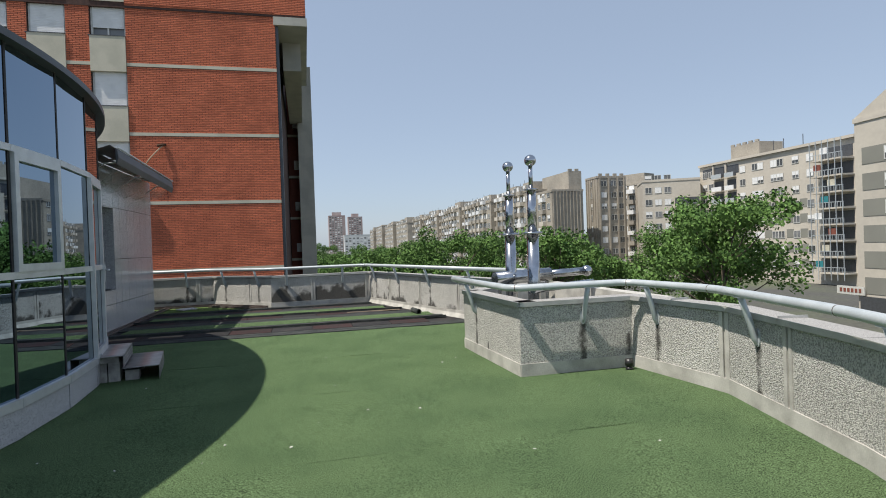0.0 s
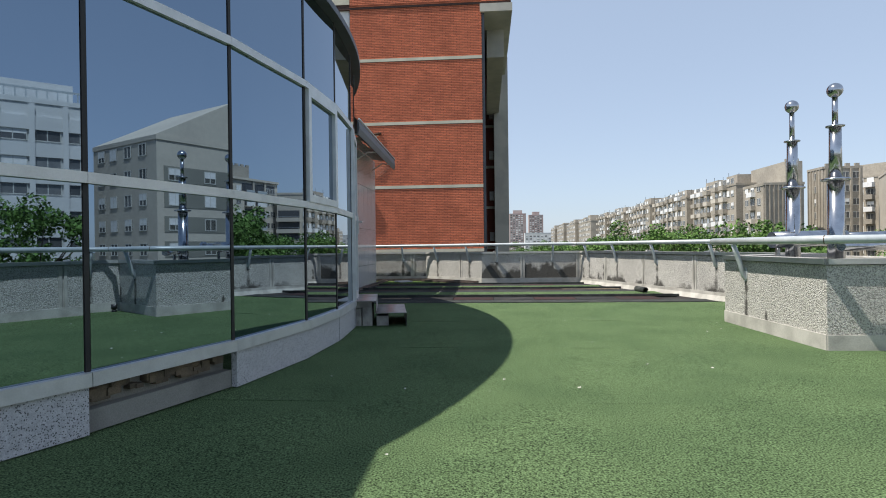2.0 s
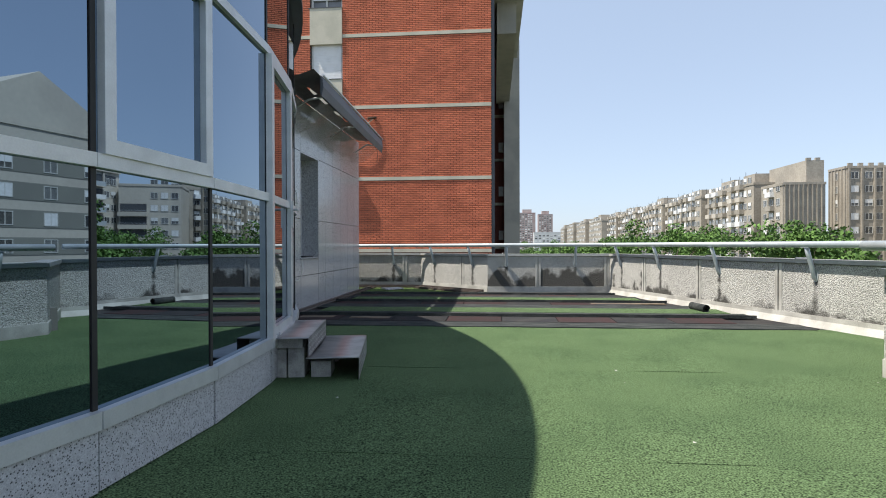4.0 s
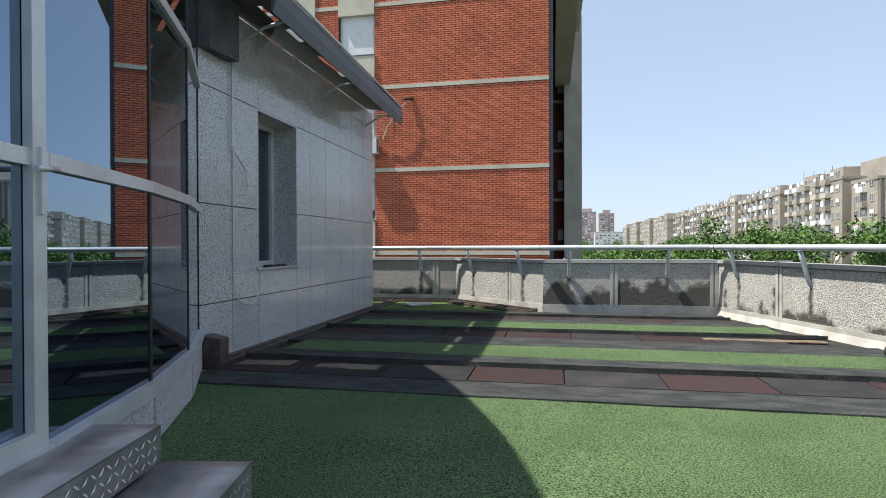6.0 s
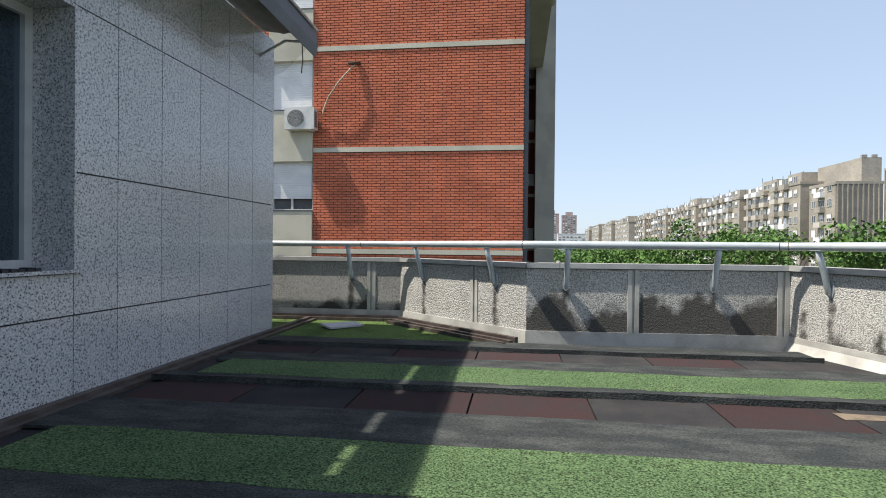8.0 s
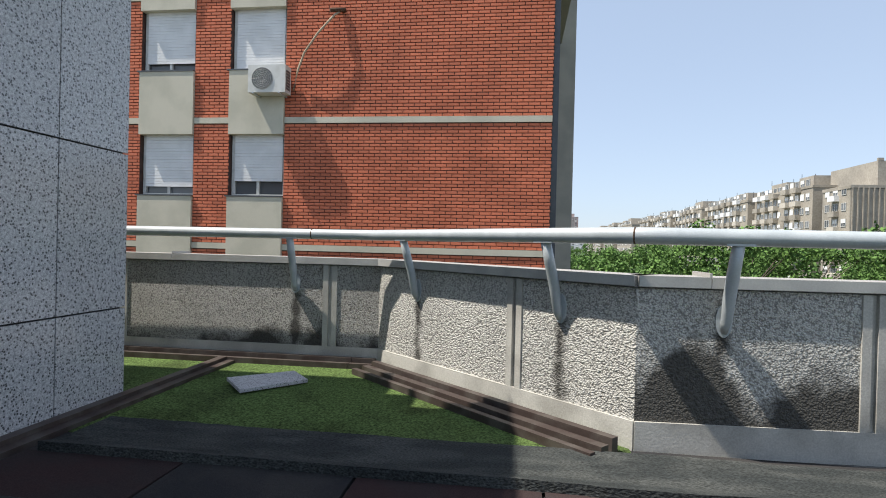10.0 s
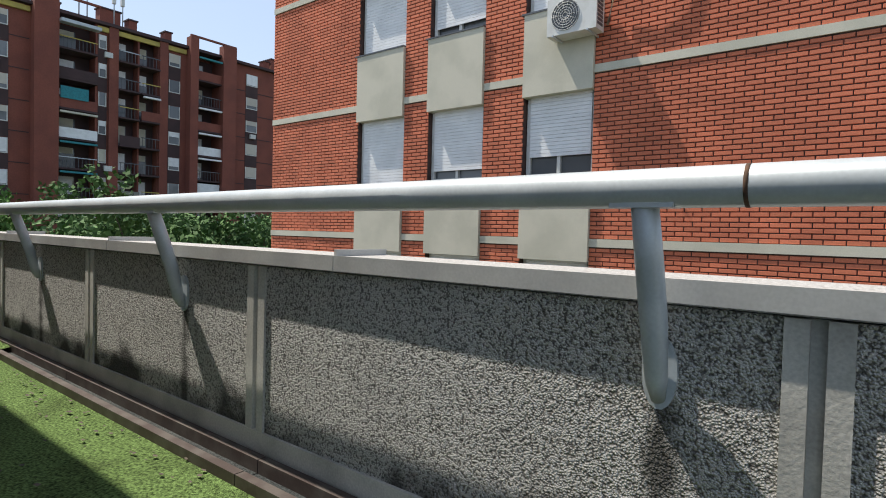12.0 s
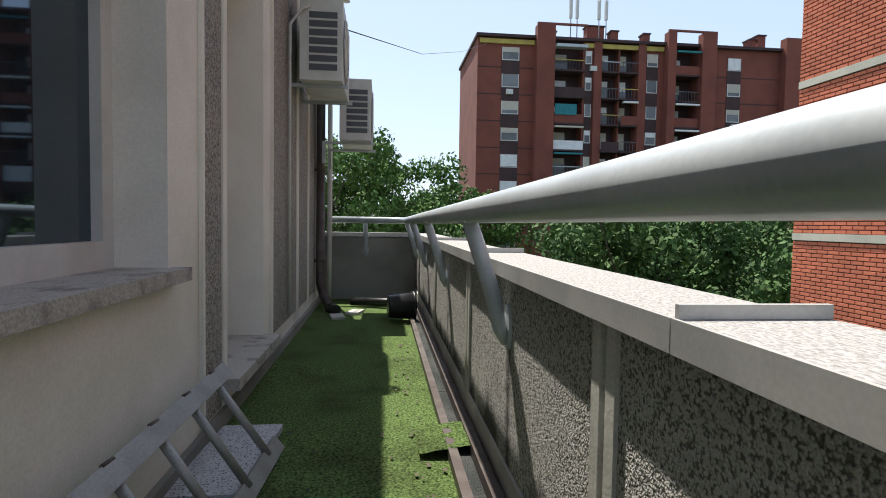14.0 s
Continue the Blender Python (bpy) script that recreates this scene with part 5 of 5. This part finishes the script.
for dx in (0.0, 0.7, 3.1, 3.9):
    bm = bmesh.new()
    tube(bm, [(-63, 36.6 + dx, 20.5), (-63, 36.6 + dx, 25.2 + 0.4 * math.sin(dx * 9))], 0.06, 8)
    part("pole", bm, PAINT_GREY, mast)
    bm = bmesh.new()
    box(bm, -63.2, -62.9, 36.45 + dx, 36.75 + dx, 23.0, 25.0)
    part("antenna_panel", bm, PLASTIC_WHITE, mast, bevel=0.03)

# long grey row across the street (front to the west)
def rotated(x, y):
    return pose(x, y, 0, 0, 0, -90)


seg_y = 288
for i in range(9):
    width, top = (17.5, 13.8 + 0.7 * (i % 3 == 1)) if i < 8 else (13, 14.2)
    ex = []
    for k in range(8):
        z = -5 + 2.8 * k
        for c in np.arange(1.4, width - 3, 4.4):
            ex.append(("loggia", c, c + 2.6, -1.1, -0.001, z - 1.0, z + 0.05, (GREY_CONC, SHUTTER, GREY_CONC2, BEIGE_FAR)[(k * 3 + int(c) + i) % 4]))
    ex.append(("roof_block", width * 0.25, width * 0.7, 2, 9, top + 0.5, top + 2.9, GREY_CONC2))
    for c in np.arange(2, width, 5.5):
        ex.append(("antenna", c, c + 0.08, 3, 3.08, top + 0.5, top + 3.0 + 1.5 * random.random(), DARK_METAL_AND_SHADE))
    block("grey_row_block", "weathered grey concrete block of flats with glazed loggias", rotated(57 + 1.5 * (i % 2), seg_y), width, 12, top, GREY_CONC, list(np.arange(1.6, width - 2.4, 2.2)), 8, -5.0, (1.5, 1.4), ex)
    seg_y -= width + (0.4 if i != 3 else 0.6)
for i in range(7):
    block("grey_row_block", "distant weathered grey concrete block of flats", rotated(58 + 2 * (i % 2), 500 - i * 27), 26, 12, 14.0 + (i % 3) * 1.2, GREY_CONC, list(np.arange(1.6, 24, 2.6)), 8, -5.0, (1.5, 1.4),
          [("roof_block", 6, 14, 2, 8, 14, 18, GREY_CONC2)])
# stair towers and flats at the near end of the row
def ribs(w, top, step=0.85):
    return [("rib", c, c + 0.18, -0.2, -0.001, -8, top, GREY_CONC) for c in np.arange(0.2, w - 0.1, step)]


def crenels(x0, x1, y0, y1, z):
    """A roof house with a notched parapet."""
    out = [("roof_house", x0, x1, y0, y1, z, z + 4.4, GREY_CONC2)]
    out += [("notch_block", c, c + 0.9, y0 - 0.02, y0 + 0.4, z + 4.41, z + 4.9, GREY_CONC2) for c in np.arange(x0, x1 - 0.8, 1.7)]
    return out


block("ribbed_tower", "ribbed grey concrete stair tower with glazed corner bays", pose(56.5, 118, 0), 7.8, 9, 12.7, GREY_CONC2, [], 0, -5.2, (1.1, 1.5), ribs(7.8, 12.7) + crenels(4.9, 8.2, 1.2, 16, 13.21))
block("stair_side", "grey flank of the stair tower with white loggias", rotated(56.45, 126.6), 8.5, 6, 12.6, GREY_CONC, [0.7, 3.3, 6.0], 7, -5.2, (1.5, 1.4),
      [("loggia", 3.0, 5.2, -0.9, -0.001, -6.2 + 2.8 * k, -5.2 + 2.8 * k, (SHUTTER, BEIGE_FAR, GREY_CONC2)[k % 3]) for k in range(7)])
block("ribbed_tower", "ribbed grey concrete tower with window columns on its sunny side", rotated(71.6, 129.9), 5.6, 8, 16.5, GREY_CONC2, [2.2], 8, -5.2, (1.1, 1.5), ribs(5.6, 16.5, 1.1))
block("ribbed_tower", "grey concrete tower with dark window columns", pose(71.8, 124.0, 0), 7.2, 6, 16.5, GREY_CONC2, [0.7, 3.4, 5.5], 8, -5.2, (1.5, 1.4),
      [("pier", c, c + 0.35, -0.35, -0.001, -8, 16.5, GREY_CONC) for c in (0.1, 2.6, 5.05, 6.8)] + [("notch_block", c, c + 0.9, -0.02, 0.4, 17.01, 17.6, GREY_CONC2) for c in (0.2, 2.2, 4.2, 6.1)])
block("balcony_flats", "pale grey flats with stacked white balconies", pose(85.2, 139.5, 0, 0, 0, -64), 9, 8, 15.6, GREY_CONC, [0.6, 2.8, 5.0], 8, -5.2, (1.5, 1.4),
      [("loggia", c, c + 2.0, -1.0, -0.001, -6.2 + 2.8 * k, -5.1 + 2.8 * k, SHUTTER if (k + int(c)) % 2 else GREY_CONC2) for k in range(8) for c in (0.4, 4.6)] + [("roof_house", 2, 9, 1, 6, 16.1, 18.8, GREY_CONC2)])

# pale block on the other side of the street: a corner bay, a long front, a stack of screened balconies
ex = []
for k in range(8):
    z = -5.2 + 2.8 * k
    # dark sheets on the flat front stand in for shaded balcony recesses
    ex += [("balcony_recess", 7.0, 12.2, -0.06, -0.002, z - 0.3, z + 1.6, DARK_METAL_AND_SHADE), ("balcony_front", 6.8, 12.4, -1.5, -0.003, z - 1.2, z - 0.25, BEIGE_FAR)] if k < 6 else []
    ex += [("balcony_rail", 6.8, 12.4, -1.5, -1.44, z + 0.05, z + 0.12, PAINT_GREY)] if k < 6 else []
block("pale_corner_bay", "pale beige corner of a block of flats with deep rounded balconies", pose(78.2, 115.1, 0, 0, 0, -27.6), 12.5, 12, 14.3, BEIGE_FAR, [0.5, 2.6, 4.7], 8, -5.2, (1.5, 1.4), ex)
ex = []
for k in range(8):
    z = -5.0 + 2.8 * k
    if k < 5:
        ex += [("grey_panel", c, c + 1.6, -0.05, -0.001, z - 0.1, z + 1.5, GREY_FAR) for c in (13.9, 18.6, 23.7, 26.8)]
    for c, w in ((4.8, 2.8), (8.8, 2.4)):
        # recess shade again as dark sheets in front of the wall
        ex += [("balcony_recess", c, c + w, -0.08, -0.002, z - 0.5, z + 1.5, DARK_METAL_AND_SHADE), ("balcony_rail", c - 0.1, c + w + 0.1, -0.9, -0.8, z - 0.7, z + 0.25, PAINT_GREY if k % 3 else SHUTTER),
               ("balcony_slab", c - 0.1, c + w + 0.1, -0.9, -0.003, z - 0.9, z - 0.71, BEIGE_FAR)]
    ex += [("balcony_recess", 31.6, 37.4, -0.08, -0.002, z - 0.5, z + 1.5, DARK_METAL_AND_SHADE), ("balcony_slab", 31.4, 37.6, -2.6, -0.003, z - 0.95, z - 0.7, BEIGE_FAR), ("balcony_rail", 31.4, 37.6, -2.6, -2.5, z + 0.15, z + 0.25, PAINT_GREY)]
    ex += [("baluster", c, c + 0.06, -2.58, -2.52, z - 0.69, z + 0.15, PAINT_GREY) for c in np.arange(31.5, 37.6, 0.55)]
    ex += [("hung_cloth", 32.0 + 1.3 * (k % 3), 33.4 + 1.3 * (k % 3), -2.45, -2.4, z + 0.2, z + 1.3, (TEAL, CREAM, RED_WALL, SHUTTER)[k % 4])]
ex += [("screen_post", c, c + 0.09, -2.75, -2.66, -7.0, 17.2, PAINT_GREY) for c in np.arange(31.5, 37.7, 1.2)]
# the attic opening is a dark sheet put in for its shade
ex += [("attic_beam", 0, 38, -0.5, -0.001, 17.1, 17.6, BEIGE_FAR), ("attic_gap", 1.0, 12.0, -0.04, -0.001, 14.6, 16.4, DARK_METAL_AND_SHADE), ("attic_post", 4.4, 4.8, -0.3, -0.041, 14.4, 17.0, BEIGE_FAR), ("attic_post", 8.2, 8.6, -0.3, -0.041, 14.4, 17.0, BEIGE_FAR)]
ex += crenels(6.5, 14.5, 3, 9, 16.4) + [("antenna", c, c + 0.1, 4, 4.1, 17.6, 20.4, DARK_METAL_AND_SHADE) for c in (17, 19.5, 24)]
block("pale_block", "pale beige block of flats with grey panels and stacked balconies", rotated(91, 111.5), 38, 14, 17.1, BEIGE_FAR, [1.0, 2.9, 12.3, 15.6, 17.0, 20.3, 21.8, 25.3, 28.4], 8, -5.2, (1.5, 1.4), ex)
gab = block("gabled_block", "pale beige gabled block with grey-green panels between windows", pose(60.0, 48.3, 0, 0, 0, -97), 20, 14, 13.2, BEIGE_FAR, [3.6, 8.2, 12.8, 17.2], 6, -5.2, (1.5, 1.4),
            [("grey_panel", 0.9, 19.2, -0.05, -0.001, -5.4 + 2.8 * k, -3.6 + 2.8 * k, GREY_FAR) for k in range(6)] + [("base", 0.5, 19.5, -0.3, -0.001, -8, -5.7, DARK_METAL_AND_SHADE)])
bm = bmesh.new()
va = [bm.verts.new(p) for p in ((-0.1, 0, 13.71), (20.1, 0, 13.71), (10, 0, 19.3))]
vb = [bm.verts.new(p) for p in ((-0.1, 14, 13.71), (20.1, 14, 13.71), (10, 14, 19.3))]
bm.faces.new(va)
bm.faces.new(vb[::-1])
for i in range(3):
    bm.faces.new((va[i], vb[i], vb[(i + 1) % 3], va[(i + 1) % 3]))
part("gable", bm, BEIGE_FAR, gab)
for k in range(7):
    for c in (2.0, 5.2, 8.4, 11.2):
        ob = new("window", random.choice(WINDOWS[(1.5, 1.4)]))
        ob.parent = gab
        ob.matrix_basis = pose(20.03, c, -5.2 + 2.8 * k, 0, 0, 90)
sign = thing("shop_sign", "white shop sign with dark red lettering bars", "sign", at=pose(60.2, 50.8, -5.6, 0, 0, -97))
bm = bmesh.new()
box(bm, 0, 3.6, -0.25, -0.12, 0, 0.9)
part("board", bm, PLASTIC_WHITE, sign)
for k in range(6):
    bm = bmesh.new()
    box(bm, 0.4 + k * 0.5, 0.72 + k * 0.5, -0.28, -0.251, 0.25, 0.68)
    part("letter_bar", bm, RED_WALL, sign)

# white office, seen in the mirror glass
ex = [("band", 0, 44, -0.25, -0.001, -5.9 + 2.8 * k, -4.5 + 2.8 * k, WHITE_FAR) for k in range(8)]
ex += [("pier", c, c + 0.5, -0.42, -0.251, -8, 16.4, WHITE_FAR) for c in np.arange(0.15, 44, 2.9)]
ex += [("rail_post", c, c + 0.12, -0.08, -0.02, 17.0, 17.9, PAINT_GREY) for c in np.arange(2, 42, 0.9)]
ex += [("roof_rail", 2, 42, -0.1, 0.0, 17.9, 18.1, PAINT_GREY), ("roof_block", 14, 40, 3, 10, 17.0, 19.5, WHITE_FAR)]
block("white_office", "white office block with ribbon windows", pose(66, 22, 0, 0, 0, -90), 44, 14, 16.5, WHITE_FAR, list(np.arange(0.8, 42, 2.9)), 7, -4.3 + 0.05, (2.4, 1.5), ex)

# towers far away
for x, y, w in ((33, 760, 22), (62, 800, 20)):
    block("far_tower", "pinkish high-rise tower in the haze", pose(x, y, 0), w, 18, 44, PINKISH, list(np.arange(1, w - 3, 3.6)), 17, -4, (2.4, 1.5), [("crown", 5, w - 5, 3, 12, 44.4, 49, PINKISH)])
block("far_slab", "low white building far away", pose(42, 600, 0), 38, 12, 14, WHITE_FAR, list(np.arange(1, 35, 4)), 6, -4, (2.4, 1.5))
# rooftop wire by the red block
bm = bmesh.new()
tube(bm, [(-62, 27.6, 19.6), (-45, 22.5, 13.4), (-28, 18.5, 8.0), (-12.2, 16.0, 3.66)], 0.011, 5)
tagged(part("overhead_wire", bm, DARK_METAL_AND_SHADE), "thin dark overhead wire between roofs", "wire")


# ---- trees ----
def tree(seed, height, spread, leaves, mat):
    rnd = random.Random(seed)
    t = thing("tree", "broad leafy deciduous tree with an uneven crown", "tree", group="street trees")
    bm = bmesh.new()
    tube(bm, [(0, 0, 0), (0.1, 0.05, height * 0.3), (0.0, 0.2, height * 0.62)], [0.28, 0.2, 0.08], 9)
    tips = []
    for k in range(15):
        a, h0 = k * 2.4 + rnd.random(), height * (0.25 + 0.4 * rnd.random())
        r = spread * (0.35 + 0.65 * rnd.random())
        e = Vector((r * math.cos(a), r * math.sin(a), min(height * 0.95, h0 + height * (0.12 + 0.33 * rnd.random()))))
        tube(bm, [(0.05, 0.1, h0), e * 0.5 + Vector((0, 0, h0 * 0.45)), e], [0.09, 0.05, 0.02], 6)
        tips.append(e)
    tips.append(Vector((0, 0, height * 0.9)))
    part("trunk", bm, WOOD_BARK, t)
    rs = np.random.RandomState(seed)
    per = leaves // (len(tips) * 4)
    verts, faces = [], []
    for e in tips:
        for s in range(4):
            c = np.array(e) + rs.normal(0, spread * 0.20, 3) * (1, 1, 0.75)
            rad = spread * (0.17 + 0.17 * rs.rand())
            d = rs.normal(0, 1, (per, 3))
            d /= np.linalg.norm(d, axis=1)[:, None]
            p = c + d * rad * (0.55 + 0.5 * rs.rand(per, 1)) * (1, 1, 0.72)
            u = rs.normal(0, 1, (per, 3))
            u /= np.linalg.norm(u, axis=1)[:, None]
            n = d + rs.normal(0, 0.6, (per, 3))
            v = np.cross(n, u)
            v /= np.linalg.norm(v, axis=1)[:, None] + 1e-6
            u = np.cross(v, n)
            u /= np.linalg.norm(u, axis=1)[:, None] + 1e-6
            s1 = (0.11 + 0.10 * rs.rand(per, 1))
            quad = np.stack([p - u * s1, p + v * s1 * 0.6, p + u * s1, p - v * s1 * 0.6], 1).reshape(-1, 3)
            b = len(verts)
            verts.extend(map(tuple, quad))
            faces.extend([(b + 4 * i, b + 4 * i + 1, b + 4 * i + 2, b + 4 * i + 3) for i in range(per)])
    me = bpy.data.meshes.new("crown")
    me.from_pydata(verts, [], faces)
    me.materials.append(mat)
    part("crown", me, None, t)
    return t


kinds = [tree(3, 11.5, 4.6, 9000, LEAF), tree(8, 10.0, 4.2, 8000, LEAF), tree(15, 12.0, 4.8, 9000, LEAF_DARK)]
spots = [(33, 37), (39, 46), (35, 41), (44, 54), (48, 66), (36, 60), (27, 70), (40, 80), (30, 95), (22, 110), (38, 112), (44, 130), (30, 140), (20, 150), (40, 165), (28, 185), (44, 200), (34, 230), (24, 260),
         (9, 62), (14, 80), (5, 95), (16, 125), (10, 170), (8, 220), (24, 48), (17, 60), (47, 95), (44, 4), (38, -12),
         (-44, 17.5), (-47, 21), (-41, 13), (-50, 25), (-40, 30), (-36, 34), (-44, 38), (-31, 29), (-46, 45), (-28, 37), (-52, 52), (-35, 44)]
for i, (x, y) in enumerate(spots):
    k = kinds[2] if x < -20 and y > 27 else kinds[i % 2]
    low = -8.2 if not (x < -20 and y > 27) else -10.2
    m = pose(x, y, low + random.uniform(-1.0, 0.6) + (1.9 if x < -20 and y < 27 else 0) - (1.8 if x > -20 and y > 55 else 0), 0, 0, random.uniform(0, 360))
    if i < 3:
        kinds[i].matrix_basis = m if i < 2 else pose(-34, 32, -10.4)
        if i == 2:
            copy_thing(kinds[0], m)
    else:
        copy_thing(k, m)


# ---- bricks, last ----
def brick_spans():
    """Left end, right end and course height of every brick on the neighbour's face."""
    out = []
    runs = ((XL, COLS[0][0]), (COLS[0][1], COLS[1][0]), (COLS[1][1], COLS[2][0]), (COLS[2][1], XR))
    n0 = -32
    for n in range(n0, 150):
        z = BAND0 + 0.07 + n * COURSE
        k = math.floor((z - BAND0) / STOREY)
        off = z - BAND0 - k * STOREY
        if off < 0.062 or off > STOREY - 0.13:
            continue
        for a, c in runs:
            x = a - (0.121 if n % 2 else 0.0)
            while x < c - 0.02:
                x0, x1 = max(a, x), min(c, x + 0.231)
                if x1 - x0 > 0.04:
                    out.append((x0, x1, z))
                x += 0.242
    return out


near, rest = [], []
for s in brick_spans():
    (near if -4.6 < s[0] < -2.0 and 0.95 < s[2] < 3.2 and len(near) < 300 else rest).append(s)
verts, faces = [], []
upper = []
for n in range(24):
    x = COLS[2][1] - (0.121 if n % 2 else 0.0)
    while x < 1.34:
        upper.append((max(COLS[2][1], x), min(1.34, x + 0.231), 11.66 + n * COURSE))
        x += 0.242
for x0, x1, z in rest + upper:
    b = len(verts)
    f = 0.006
    YF = 24.63 if z < 11.6 or x0 < COLS[2][1] else 24.58
    verts += [(x0, YF, z), (x1, YF, z), (x1, YF, z + 0.06), (x0, YF, z + 0.06), (x0 + f, YF - 0.016, z + f), (x1 - f, YF - 0.016, z + f), (x1 - f, YF - 0.016, z + 0.06 - f), (x0 + f, YF - 0.016, z + 0.06 - f)]
    faces += [(b + 4, b + 5, b + 6, b + 7), (b, b + 1, b + 5, b + 4), (b + 1, b + 2, b + 6, b + 5), (b + 2, b + 3, b + 7, b + 6), (b + 3, b, b + 4, b + 7)]
me = bpy.data.meshes.new("brickwork")
me.from_pydata(verts, [], faces)
me.materials.append(BRICK)
tagged(part("brickwork", me, None, house), kind="stuff")
YF = 24.63
cache = {}
for x0, x1, z in near:
    w = round(x1 - x0, 3)
    if w not in cache:
        bm = bmesh.new()
        box(bm, 0, w, -0.016, 0.0, 0, 0.06)
        for v in bm.verts:
            if v.co.y < -0.01:
                v.co.x += 0.006 if v.co.x < w / 2 else -0.006
                v.co.z += 0.006 if v.co.z < 0.03 else -0.006
        cache[w] = mesh_of(bm, "brick", BRICK_PART)
    ob = new("brick", cache[w])
    ob.parent = house
    ob.matrix_basis = pose(x0, YF, z)
